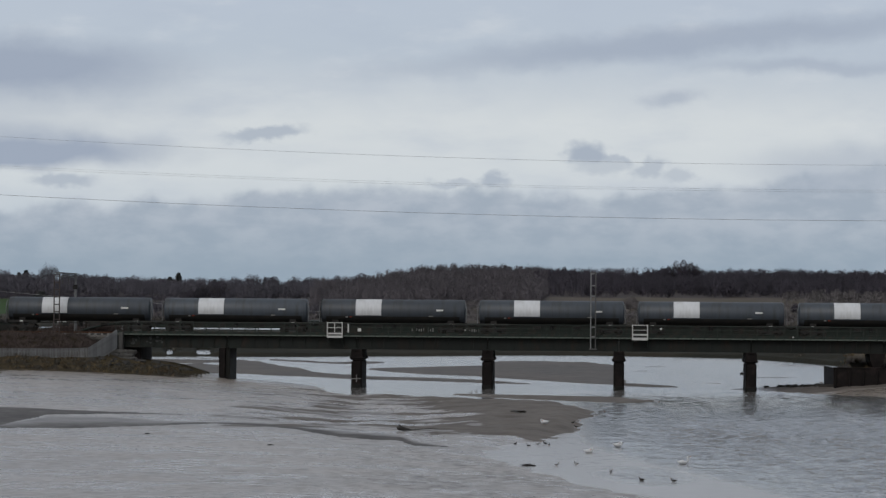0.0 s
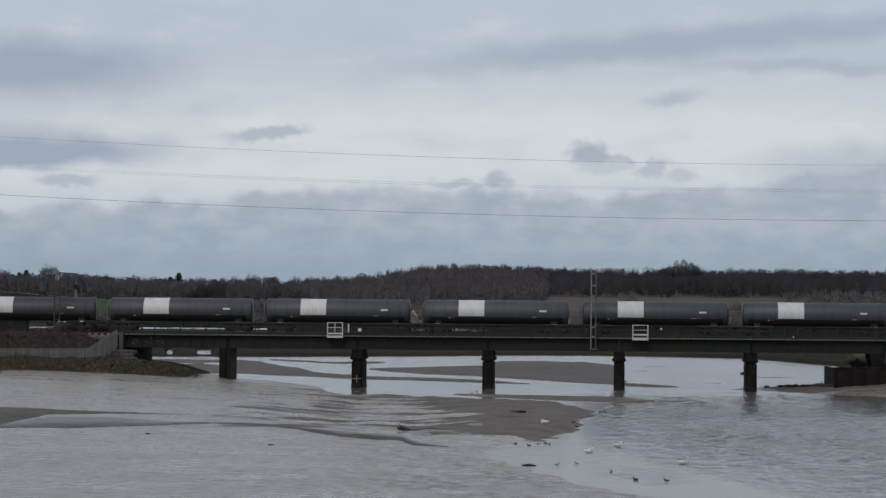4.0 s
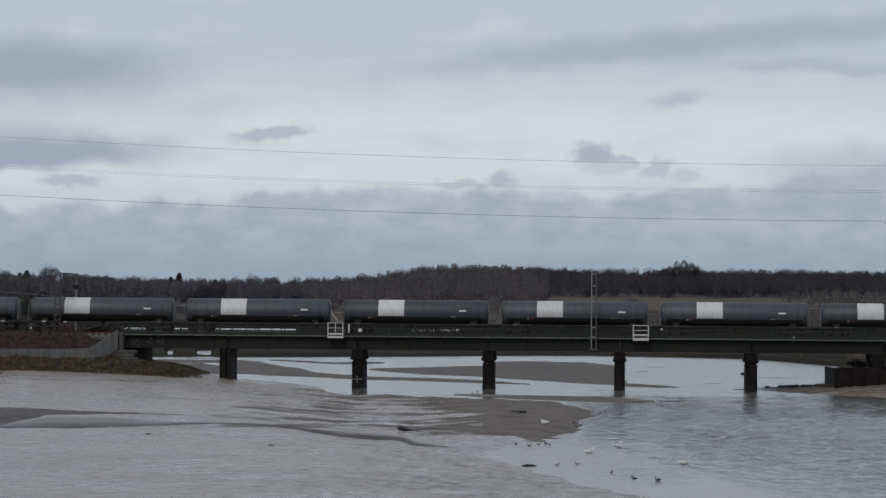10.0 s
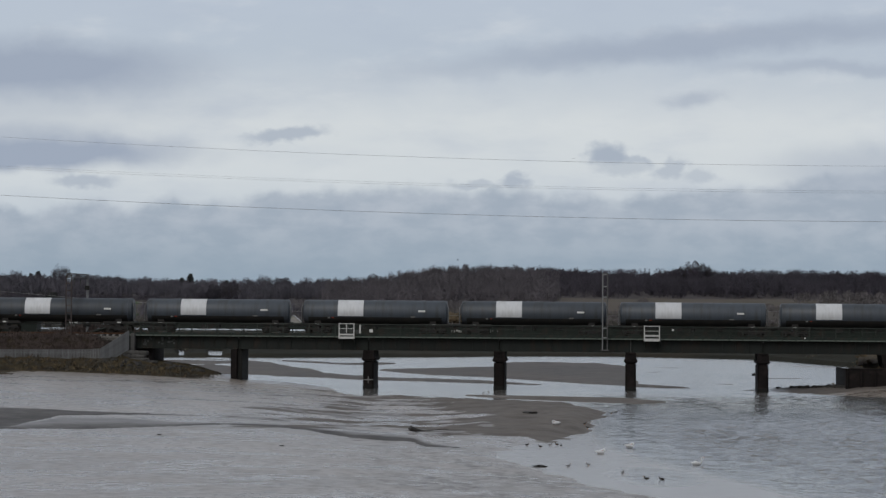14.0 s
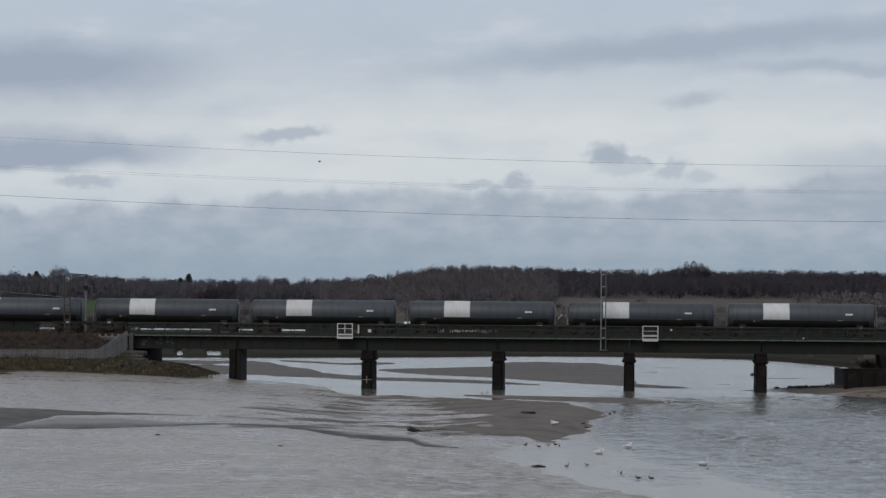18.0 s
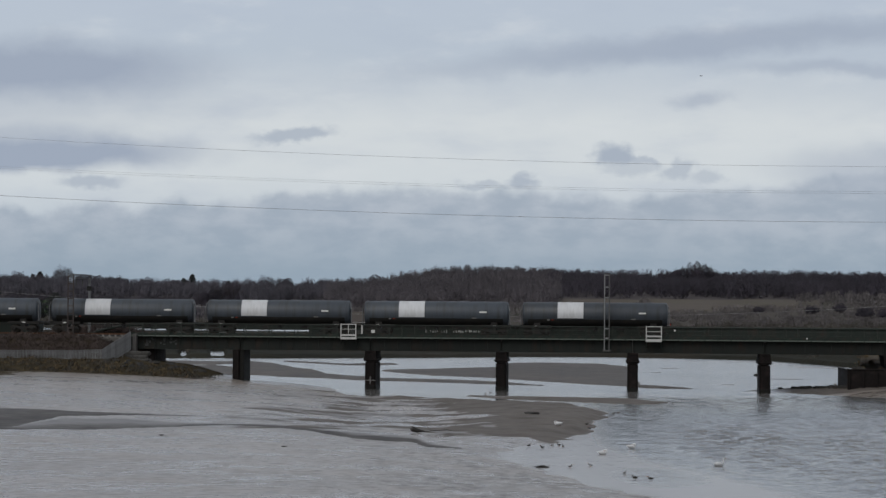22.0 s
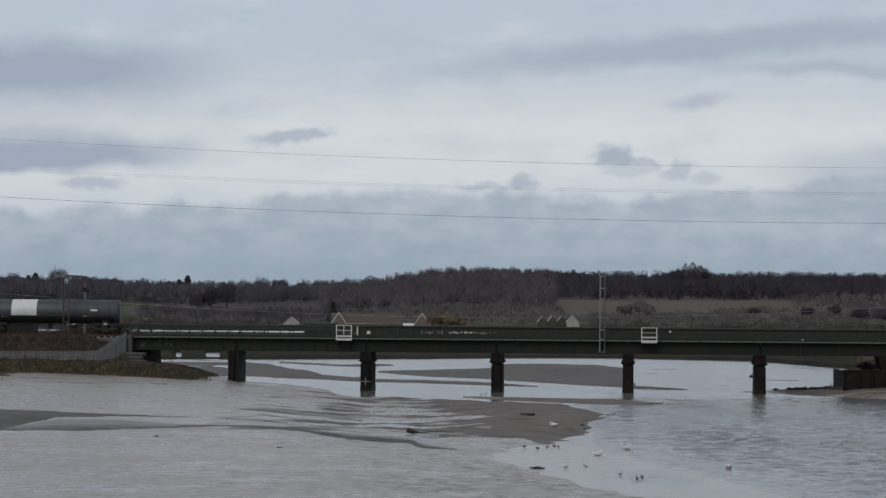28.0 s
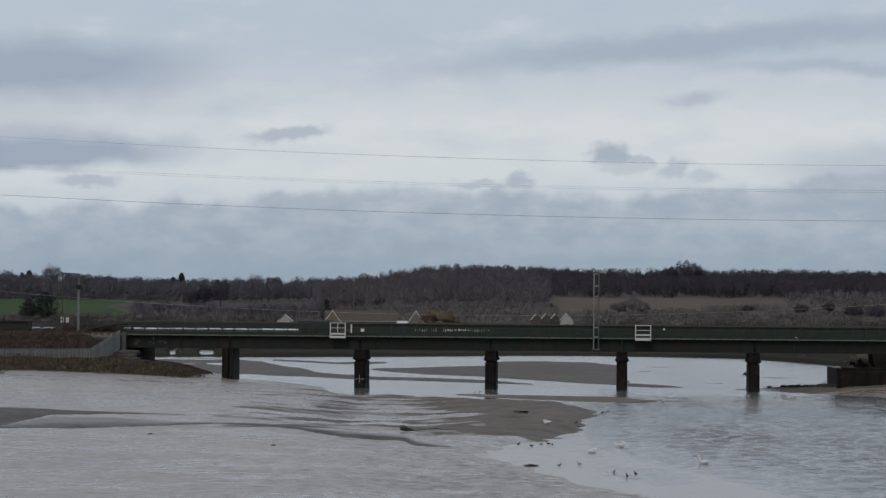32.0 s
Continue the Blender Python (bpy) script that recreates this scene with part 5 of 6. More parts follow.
def bare_tree(b, r, height, width, label, seed, mat=M_TWIG, twigs=1300, group="", top=None, dome=0.0):
    """A leafless tree: tapered trunk, branching limbs, crown of fine twigs."""
    rnd = random.Random(seed)
    x, y = r * math.sin(math.atan(b / 1000)), r * math.cos(math.atan(b / 1000))
    if top is not None:
        height = top - ground_at(x, y)
    t = thing("tree", pose(x, y, ground_at(x, y) - 0.2), label, "tree", group)
    bm = tube(bmesh.new(), (0, 0, 0), (0.1, 0, height * 0.42), height * 0.028, height * 0.018, 7)
    part("trunk", bm, M_BARK, t)
    bm, ends = bmesh.new(), []

    def limb(p, d, length, rad, depth):
        q = p + d * length
        tube(bm, p, q, rad, rad * 0.6, 5)
        ends.append((q, length))
        if depth:
            for _ in range(3):
                nd = (d + Vector((rnd.uniform(-1, 1), rnd.uniform(-1, 1), rnd.uniform(-0.3, 0.7))) * 0.75).normalized()
                limb(q, nd, length * rnd.uniform(0.55, 0.8), rad * 0.6, depth - 1)
    for i in range(5):
        a = i * 1.257 + rnd.random()
        limb(Vector((0.1, 0, height * rnd.uniform(0.28, 0.42))), Vector((math.cos(a) * width / height, math.sin(a) * width / height, rnd.uniform(0.5, 1.0))).normalized(), height * 0.24, height * 0.012, 2)
    part("limbs", bm, M_BARK, t)
    g = np.random.default_rng(seed)
    pick = g.integers(0, len(ends), twigs)
    c = np.array([ends[i][0][:] for i in pick]) + g.normal(size=(twigs, 3)) * height * 0.065
    if dome:
        u = g.normal(size=(twigs, 3))
        u *= (g.random((twigs, 1)) ** 0.4) / np.linalg.norm(u, axis=1, keepdims=True)
        u *= 1 + 0.16 * np.sin(5 * u[:, :1] + seed) + 0.12 * np.sin(7 * u[:, 2:] + 2 * seed)
        u[:, 2] = np.where(u[:, 2] < 0, u[:, 2] * 0.75, u[:, 2])
        full = u * np.array([width / 2, width / 2, height * 0.40]) + np.array([0.1, 0, height * 0.60])
        c = np.where(g.random((twigs, 1)) < dome, full, np.clip(c, [-width / 2, -width / 2, 0], [width / 2, width / 2, height]))
    v = (c[:, None, :] + g.normal(size=(twigs, 3, 3)) * min(height, 9) * 0.03).reshape(-1, 3)
    way = (c - np.array([0.1, 0, height * 0.58])) / np.array([width / 2, width / 2, height * 0.4]) + np.array([0, 0, 0.5])
    crown = new("crown", crown_faces(array_mesh("crown", v, np.arange(len(v)).reshape(-1, 3), [mat]), np.full(3 * twigs, rnd.random()), np.repeat(way, 3, axis=0)))
    crown.parent = t
    return t


def evergreen(b, r, height, width, label, seed, cone=1.0, group="", top=None):
    """A dark conifer: trunk and tiers of drooping needle sprays."""
    x, y = r * math.sin(math.atan(b / 1000)), r * math.cos(math.atan(b / 1000))
    if top is not None:
        height = top - ground_at(x, y)
    t = thing("tree", pose(x, y, ground_at(x, y) - 0.2), label, "tree", group)
    part("trunk", tube(bmesh.new(), (0, 0, 0), (0, 0, height * 0.95), height * 0.02, 0.03, 7), M_BARK, t)
    g = np.random.default_rng(seed)
    n = 1500
    z = 0.12 + 0.88 * g.random(n) ** 0.9
    a = g.random(n) * 2 * np.pi
    tiers = 0.75 + 0.25 * np.sin(z * 34) + 0.3 * np.sin(a * 3 + seed)
    rad = width / 2 * (cone * (1 - z) + (1 - cone) * np.sqrt(np.clip(1 - (2 * z - 0.95) ** 2, 0.05, 1))) * tiers * g.random(n) ** 0.4
    c = np.stack([np.cos(a) * rad, np.sin(a) * rad, z * height], -1)
    v = (c[:, None, :] + g.normal(size=(n, 3, 3)) * np.array([0.055, 0.055, 0.035]) * height).reshape(-1, 3)
    way = np.stack([np.cos(a), np.sin(a), 1.6 * z - 0.6], -1)
    crown = new("crown", crown_faces(array_mesh("crown", v, np.arange(len(v)).reshape(-1, 3), [M_CONIFER]), np.full(3 * n, 0.5), np.repeat(way, 3, axis=0)))
    crown.parent = t
    return t


SKYLINE = ((-141, 17, 46, 0.6, "round-headed bare tree standing above the skyline wood"), (-157, 13, 41, 0.8, "bare tree on the skyline"),
           (-129, 14, 38.5, 0.8, "bare tree on the skyline"), (-121, 13, 37, 0.7, "bare tree on the skyline"), (-110.5, 15, 36, 0.8, "bare tree on the skyline"),
           (-101, 14, 34.5, 0.8, "bare tree on the skyline"), (-74, 16, 36.5, 0.8, "bare tree on the skyline"), (-68, 15, 38.5, 0.8, "broad bare tree on the skyline"),
           (-61.5, 15, 37.5, 0.8, "bare tree on the skyline"), (-54, 13, 34, 0.8, "bare tree on the skyline"), (-38, 13, 37.5, 0.8, "bare tree on the skyline"),
           (-29, 17, 41, 0.7, "bare spreading tree on the skyline"), (-20, 14, 38.5, 0.8, "bare tree on the skyline"), (-80, 9, 32, 0.5, "bare spreading tree by the skyline dip"))
for i, (b, w, top, d, label) in enumerate(SKYLINE):
    bare_tree(b, 2590 + 9 * (i % 3), 12, w, label, 60 + i, M_TWIG, 3400, "", top, d)
for i, (b, w, top) in enumerate(((-151.5, 8, 37.5), (-149, 10, 39.5), (-97.5, 13, 35), (-94.5, 9, 38.5), (-81.5, 9, 33))):
    evergreen(b, 2560, 14, w * 1.25, "dark evergreen on the skyline", 11 + i, 0.75, "", top)
evergreen(-143.5, 1440, 13.5, 15, "broad dark evergreen by the green field", 14, 0.25)
evergreen(-149, 1430, 10, 11, "broad dark evergreen by the green field", 15, 0.3)
bare_tree(-86, 1710, 17, 11, "dark ivy-clad tree below the wood", 104, M_TWIG_DARK, 3000, "", None, 0.9)
bare_tree(-80.5, 1710, 20, 11, "dark ivy-clad tree below the wood", 106, M_TWIG_DARK, 3000, "", None, 0.9)
bare_tree(-91, 1710, 13, 10, "dark ivy-clad tree below the wood", 100, M_TWIG_DARK, 3000, "", None, 0.9)
evergreen(-42.5, 1400, 11, 6.5, "dark pointed conifer behind the houses", 19, 1.0)
for i, (b, top) in enumerate(((77, 44), (80, 47), (83, 50), (86, 51.5), (89, 50.5), (91, 47), (74, 41))):
    bare_tree(b, 2420 + 12 * (i % 3), 18, 11, "tall dark tree in the skyline clump", 30 + i, M_TWIG_DARK, 4000, "skyline clump", top, 0.9)
for i, (b, h, w) in enumerate(((-6.5, 6.6, 8), (-3.2, 7.6, 8), (-0.2, 6.6, 8), (2.6, 4.8, 7))):
    bare_tree(b, 1275 + 8 * (i % 2), h, w, "orange-twigged willow beside the houses", 40 + i, M_WILLOW, 4200, "willows", None, 0.85)
for i, (b, r, h) in enumerate(((62, 1560, 8), (67, 1580, 10), (70, 1570, 8), (108, 1600, 6), (127, 1590, 7), (146, 1500, 8), (154, 1480, 9), (137, 1640, 7))):
    bare_tree(b, r, h, h * 1.2, "dark bare hedgerow tree on the slope", 50 + i, M_HEDGE if i < 3 else M_TWIG_DARK, 2600, "", None, 0.8)


# ---- houses beyond the marsh ----
def place(b, r):
    return r * math.sin(math.atan(b / 1000)), r * math.cos(math.atan(b / 1000))


def gable_roof(bm, x0, x1, y0, y1, z, ridge, along="X", eave=0.35, thick=0.18):
    """Two pitched slabs with thickness."""
    def slab(a, b, c, d):
        n = (b - a).cross(d - a).normalized() * thick
        lo, hi = [bm.verts.new(p) for p in (a, b, c, d)], [bm.verts.new(p + n) for p in (a, b, c, d)]
        for f in ((lo[3], lo[2], lo[1], lo[0]), (hi[0], hi[1], hi[2], hi[3]), *((lo[i], lo[(i + 1) % 4], hi[(i + 1) % 4], hi[i]) for i in range(4))):
            bm.faces.new(f)
    V = Vector
    if along == "X":
        ym = (y0 + y1) / 2
        slab(V((x0 - eave, y0 - eave, z)), V((x1 + eave, y0 - eave, z)), V((x1 + eave, ym, ridge)), V((x0 - eave, ym, ridge)))
        slab(V((x1 + eave, y1 + eave, z)), V((x0 - eave, y1 + eave, z)), V((x0 - eave, ym, ridge)), V((x1 + eave, ym, ridge)))
    else:
        xm = (x0 + x1) / 2
        slab(V((x0 - eave, y1 + eave, z)), V((x0 - eave, y0 - eave, z)), V((xm, y0 - eave, ridge)), V((xm, y1 + eave, ridge)))
        slab(V((x1 + eave, y0 - eave, z)), V((x1 + eave, y1 + eave, z)), V((xm, y1 + eave, ridge)), V((xm, y0 - eave, ridge)))
    return bm


def gable_wall(bm, x0, x1, y0, y1, z0, z1, ridge):
    """Walls with a pointed front and back."""
    xm = (x0 + x1) / 2
    f = [bm.verts.new(p) for p in ((x0, y0, z0), (x1, y0, z0), (x1, y0, z1), (xm, y0, ridge), (x0, y0, z1))]
    b = [bm.verts.new(p) for p in ((x0, y1, z0), (x1, y1, z0), (x1, y1, z1), (xm, y1, ridge), (x0, y1, z1))]
    bm.faces.new(f)
    bm.faces.new(b[::-1])
    for i in range(5):
        bm.faces.new((f[i], b[i], b[(i + 1) % 5], f[(i + 1) % 5]))
    bmesh.ops.recalc_face_normals(bm, faces=bm.faces)
    return bm


def window_part(parent, x, y, z, w=1.3, h=1.1):
    f = part("window", a_box(x - w / 2, y - 0.08, z, x + w / 2, y + 0.05, z + h), M_TRIM, parent)
    for dx in (-w / 4, w / 4):
        part("pane", a_box(x + dx - w / 4 + 0.07, y - 0.1, z + 0.08, x + dx + w / 4 - 0.07, y - 0.07, z + h - 0.08), M_GLASS, f)


def house(b, r, width, depth, eaves, ridge, gables, label, z0=1.0, wall=M_BRICK, roof=M_TILE, lift=0.0):
    """A low house: long roof along the front with gabled wings. gables: centre, width, ridge height."""
    x, y = place(b, r)
    h = thing("house", pose(x, y, 0), label, "house")
    w0, w1 = -width / 2, width / 2
    part("wall", a_box(w0, 0, -1.0, w1, depth, eaves), wall, h)
    bm = gable_roof(bmesh.new(), w0, w1, 0, depth, eaves - 0.1, ridge)
    part("roof", bm, roof, h, "brown tiled roof")
    part("gutter", a_box(w0 - 0.3, -0.52, eaves - 0.25, w1 + 0.3, -0.38, eaves - 0.08), M_TRIM, h, "white gutter and fascia")
    for i in range(int(width / 5)):
        cx = w0 + 2.5 + i * 5
        if all(abs(cx - g[0]) > g[1] / 2 + 0.8 for g in gables):
            window_part(h, cx, 0, eaves - 1.6, 1.8)
    for gx, gw, gr in gables:
        bm = gable_wall(bmesh.new(), gx - gw / 2, gx + gw / 2, -1.6, depth * 0.5, -1.0, eaves, gr - 0.25)
        wing = part("gable_wing", bm, wall, h)
        part("wing_roof", gable_roof(bmesh.new(), gx - gw / 2, gx + gw / 2, -1.6, depth * 0.5, eaves - 0.1, gr, "Y"), roof, wing)
        for e in (-1, 1):
            p, q = Vector((gx + e * (gw / 2 + 0.42), -2.02, eaves - 0.22)), Vector((gx, -2.02, gr + 0.1))
            bm = bmesh.new()
            up = Vector((0, 0, 0.5))
            vs = [bm.verts.new(v) for v in (p - up, q - up, q + up * 0.3, p + up * 0.3)]
            fb = [bm.verts.new(v.co + Vector((0, 0.1, 0))) for v in vs]
            bm.faces.new(vs), bm.faces.new(fb[::-1])
            for i in range(4):
                bm.faces.new((vs[i], fb[i], fb[(i + 1) % 4], vs[(i + 1) % 4]))
            bmesh.ops.recalc_face_normals(bm, faces=bm.faces)
            part("bargeboard", bm, M_TRIM, wing, "white bargeboard")
        window_part(wing, gx, -1.6, eaves - 1.7, 1.9)
    return h


house(-30.3, 1300, 33, 8, 2.6, 7.3, [(-13.0, 6.6, 7.5)], "long low brick house with brown tiled roof and white gable")
house(-7.0, 1300, 16, 8, 2.6, 6.9, [(-4.6, 6.4, 7.5)], "brick house with a white-edged front gable among willows")


def shed(b, r, width, depth, eaves, ridge, label, along="X", wall=M_RENDER, roof=M_PALE_ROOF, group="", edged=False):
    x, y = place(b, r)
    h = thing("shed", pose(x, y, 0), label, "shed", group)
    if along == "X":
        bm = a_box(-width / 2, 0, -1.0, width / 2, depth, eaves)
    else:
        bm = gable_wall(bmesh.new(), -width / 2, width / 2, 0, depth, -1.0, eaves, ridge - 0.2)
    part("wall", bm, wall, h)
    part("roof", gable_roof(bmesh.new(), -width / 2, width / 2, 0, depth, eaves - 0.05, ridge, along, 0.3, 0.12), roof, h)
    part("door", a_box(-0.6, -0.06, -0.9, 0.6, 0.02, min(1.6, eaves - 0.3)), M_HUT, h)
    if edged:
        for e in (-1,):
            part("bargeboard", tube(bmesh.new(), (e * (width / 2 + 0.3), -0.34, eaves), (0, -0.34, ridge + 0.1), 0.24, n=4), M_TRIM, h, "white bargeboard")
    return h


shed(-57.5, 1310, 6.8, 7, 2.2, 5.2, "small pale-roofed house near the marsh", "Y")
shed(-72, 1200, 6.5, 5, 1.2, 2.1, "low pale-roofed shed near the marsh")
shed(-15.5, 1290, 4.4, 5, 1.5, 2.7, "small white outbuilding between the houses")
for i, (b, e) in enumerate(((32.4, 3.6), (35.9, 5.6), (39.2, 4.9))):
    shed(b, 1335 + 9 * i, 4.6, 9, 3.6, 6.4 + 0.2 * e - 0.9, "steep white-edged roof in a row of buildings", "Y", M_TILE, M_TILE, "row of roofs", True)
shed(43.4, 1335, 6.0, 7, 3.4, 6.9, "white-gabled house at the end of the row", "Y")

# dark green buildings beside the line
barn = thing("barn", pose(*place(-46.8, 900), 0), "long dark green metal-clad barn beyond the bridge", "barn")
part("wall", a_box(-5.2, 0, 0.4, 5.2, 6, 4.1), M_HUT, barn)
part("roof", gable_roof(bmesh.new(), -5.2, 5.2, 0, 6, 4.05, 4.5), M_HUT, barn)
part("door", a_box(-1.5, -0.06, 0.4, 1.5, 0.02, 3.4), M_BLACK, barn)
hut = thing("relay_hut", BRIDGE @ pose(-56.3, 11.6, 0), "dark green lineside equipment hut beside the railway", "hut")
part("body", a_box(-2.6, 0, 4.4, 2.4, 2.4, 6.9, 0.03), M_HUT, hut)
part("roof", a_box(-2.75, -0.15, 6.9, 2.55, 2.55, 7.08, 0.03), M_HUT, hut)
part("door", a_box(-0.4, -0.05, 4.5, 0.5, 0.02, 6.5), M_BLACK, hut)
for i, s in enumerate((-50.1, -49.5)):
    loc = thing("equipment_cabinet", BRIDGE @ pose(s, 12.6, 5.0), "white lineside equipment box on a post beside the railway", "cabinet", "lineside cabinets")
    part("post", a_box(-0.05, -0.05, -0.6, 0.05, 0.05, 1.85), M_GALV_DARK, loc)
    part("body", a_box(-0.17, -0.15, 1.85, 0.17, 0.15, 2.55 - 0.1 * i, 0.02), M_TRIM, loc)
    part("door", a_box(-0.14, -0.175, 1.92, 0.14, -0.15, 2.4), M_LABEL, loc)

# ---- left bank: abutment, fence, scrub ----
abut = thing("abutment", BRIDGE @ pose(ABUT, 0, 0), "weathered concrete and stone abutment at the bridge end", "abutment")
part("pillar", a_box(0.42, -0.75, 3.2, 0.86, 0.28, 5.92, 0.04), M_ROUGH_STONE, abut, "pale concrete pillar")
part("wall", a_box(-0.6, 0.9, 0.6, 2.6, 8.6, 4.24, 0.05), M_PIER, abut, "dark stained wall under the girders")
rng = random.Random(9)
for row in range(4):
    for i in range(3):
        bm = bmesh.new()
        bmesh.ops.create_icosphere(bm, subdivisions=3, radius=1.0)
        for v in bm.verts:
            n = v.co.copy()
            v.co = Vector([math.copysign(abs(c) ** 0.55, c) for c in n])
            v.co *= 1 + 0.16 * noise.noise(n * 2.1 + Vector((row * 5, i * 7, 0)))
            v.co = Vector((v.co.x * 0.58, v.co.y * 0.42, v.co.z * 0.25))
        ob = smooth(part("stone", bm, M_ROUGH_STONE, abut))
        ob.matrix_local = pose(0.45 + i * 0.78 + 0.22 * (row % 2) + rng.uniform(-0.1, 0.1) - 0.12 * row, -1.75 + 0.2 * row + rng.uniform(-0.1, 0.1), 2.55 + row * 0.40, rng.uniform(-5, 5), rng.uniform(-5, 5), rng.uniform(-16, 16))
part("rubble_core", a_box(0.0, -1.5, 1.2, 2.0, 0.9, 3.7, 0.3), M_STONE, abut)

fence = thing("palisade_fence", BRIDGE @ pose(0, 0, 0), "grey galvanised palisade fence along the embankment foot", "fence")
pale = shared("pale", tube(bmesh.new(), (0, -0.02, 0), (0, -0.02, 2.05), 0.078, 0.066, 4), M_FENCE)
fpost = shared("fence_post", a_box(-0.05, 0.0, -0.3, 0.05, 0.1, 2.0), M_FENCE)
FENCE = [(-64.9 + 2.65 * i, -6.4 + 0.10 * i, 2.0 + 0.012 * i) for i in range(8)] + [(-43.3, -5.3, 2.2), (-42.4, -4.1, 2.9), (-41.5, -2.8, 3.6), (-40.8, -1.4, 4.2)]
for p, q in zip(FENCE, FENCE[1:]):
    p, q = Vector(p), Vector(q)
    d = q - p
    n = max(3, round(math.hypot(d.x, d.y) / 0.17))
    for i in range(n):
        piece("pale", pale, fence, Matrix.Translation(p + d * i / n))
    for z in (0.35, 1.7):
        part("fence_rail", tube(bmesh.new(), p + Vector((0, 0.04, z)), q + Vector((0, 0.04, z)), 0.035, n=4), M_FENCE, fence)
    piece("fence_post", fpost, fence, Matrix.Translation(p))


def tufts(name, label, mat, spots, per, size, seed, category):
    """Low plants as many thin blades or twigs."""
    g = np.random.default_rng(seed)
    spots = np.asarray(spots, float)
    n = len(spots)
    c = spots[:, None, :3] + g.normal(size=(n, per, 3)) * np.stack([spots[:, 3], spots[:, 3], spots[:, 3] * 0.55], -1)[:, None, :]
    c[:, :, 2] = np.maximum(c[:, :, 2], spots[:, 2][:, None])
    v = (c[:, :, None, :] + g.normal(size=(n, per, 3, 3)) * size * np.array([0.5, 0.5, 1.3])).reshape(-1, 3)
    tone = np.clip(0.5 + 1.2 * (fbm(spots[:, 0] / 6, spots[:, 1] / 6, seed) - 0.5) + 0.3 * (g.random(n) - 0.5), 0, 1)
    way = np.repeat((c - spots[:, None, :3]) / spots[:, None, 3:4] * 0.5 + np.array([0, 0, 0.4]), 3, axis=1).reshape(-1, 3)
    ob = new(name, crown_faces(array_mesh(name, v, np.arange(len(v)).reshape(-1, 3), [mat]), np.repeat(tone, per * 3), way))
    return tagged(ob, label, category, kind="stuff")


g = np.random.default_rng(21)


def along_bridge(s, a):
    p = BRIDGE @ Vector((s, a, 0))
    return p.x, p.y


spots = []
for _ in range(520):
    s, a = g.uniform(-72, ABUT - 1.2), g.uniform(-5.0, -0.7)
    x, y = along_bridge(s, a)
    if s > -46 and a < -2.2 - 0.35 * (ABUT - s):
        continue
    spots.append((x, y, ground_at(x, y) + 0.1, g.uniform(0.22, 0.42)))
tufts("scrub", "brown brambles and dead stems covering the embankment", M_SCRUB, spots, 120, 0.085, 22, "scrub")
spots = []
for _ in range(170):
    s = g.uniform(-54, -41)
    a = g.uniform(10.2, 13.5)
    x, y = along_bridge(s, a)
    spots.append((x, y, 5.0 + 1.5 * math.exp(-((s + 46.5) / 4.5) ** 2) * g.random() + 0.3, g.uniform(0.3, 0.5)))
tufts("scrub", "brown mound of brambles beside the railway", M_SCRUB, spots, 120, 0.095, 29, "scrub")
spots = []
for _ in range(260):
    s, a = g.uniform(-72, -33), g.uniform(-11.2, -6.2)
    x, y = along_bridge(s, a)
    z = ground_at(x, y)
    if z > 1.2:
        spots.append((x, y, z, g.uniform(0.12, 0.3)))
tufts("grass", "dead tawny grass tufts on the bank", M_REED, spots, 40, 0.09, 23, "grass")
spots = []
for _ in range(300):
    s, a = g.uniform(-72, -30), g.uniform(-11.5, -6.5)
    x, y = along_bridge(s, a)
    z = ground_at(x, y)
    if z > 1.25:
        spots.append((x, y, z, g.uniform(0.12, 0.32)))
tufts("grass", "dark weedy growth on the bank", M_OLIVE, spots, 40, 0.09, 24, "grass")
spots = []
for _ in range(360):
    x, y = g.uniform(-95, 95), g.uniform(470, 640)
    z = ground_at(x, y)
    if z > 0.9:
        spots.append((x, y, z, g.uniform(0.4, 0.9)))
tufts("reeds", "dull reeds and rough grass along the far shore", M_OLIVE, spots, 45, 0.25, 25, "reeds")
spots = []
for _ in range(240):
    s, a = g.uniform(39, 75), g.uniform(-0.4, 40)
    x, y = along_bridge(s, a)
    spots.append((x, y, ground_at(x, y), g.uniform(0.2, 0.5)))
tufts("grass", "brown rough grass on the bank above the quay", M_REED, spots, 40, 0.12, 26, "grass")

# rubble spilling from the left bank into the mud, and by the other shore
rng = random.Random(12)
rubble = thing("rubble", Matrix(), "dark weed-covered rubble along the bank foot", "rubble")
rock = bmesh.new()
bmesh.ops.create_icosphere(rock, subdivisions=2, radius=0.5)
for v in rock.verts:
    v.co *= 1 + 0.5 * (noise.noise(v.co * 2.3) + 0.2 * noise.noise(v.co * 6))
    v.co.z *= 0.6
rock = shared("rock", rock, M_STONE)
for i in range(150):
    if i < 60:
        s, a, k = rng.uniform(-43, -32.5), rng.uniform(-8, -1), rng.uniform(0.3, 0.8)
        a -= 2.5 * (-32 - s) / 11
    else:
        s = 31.0 + 8.5 * rng.random() ** 0.7
        a, k = 8.5 - 1.05 * (s - 31) + rng.uniform(-1.2, 1.2), rng.uniform(0.3, 0.8)
    x, y = along_bridge(s, a)
    piece("rock", rock, rubble, Matrix.LocRotScale((x, y, max(ground_at(x, y), 0) - 0.02), Euler((rng.uniform(-0.3, 0.3), rng.uniform(-0.3, 0.3), rng.uniform(0, 6))), (k * rng.uniform(0.8, 1.6), k, k * rng.uniform(0.7, 1.1))))

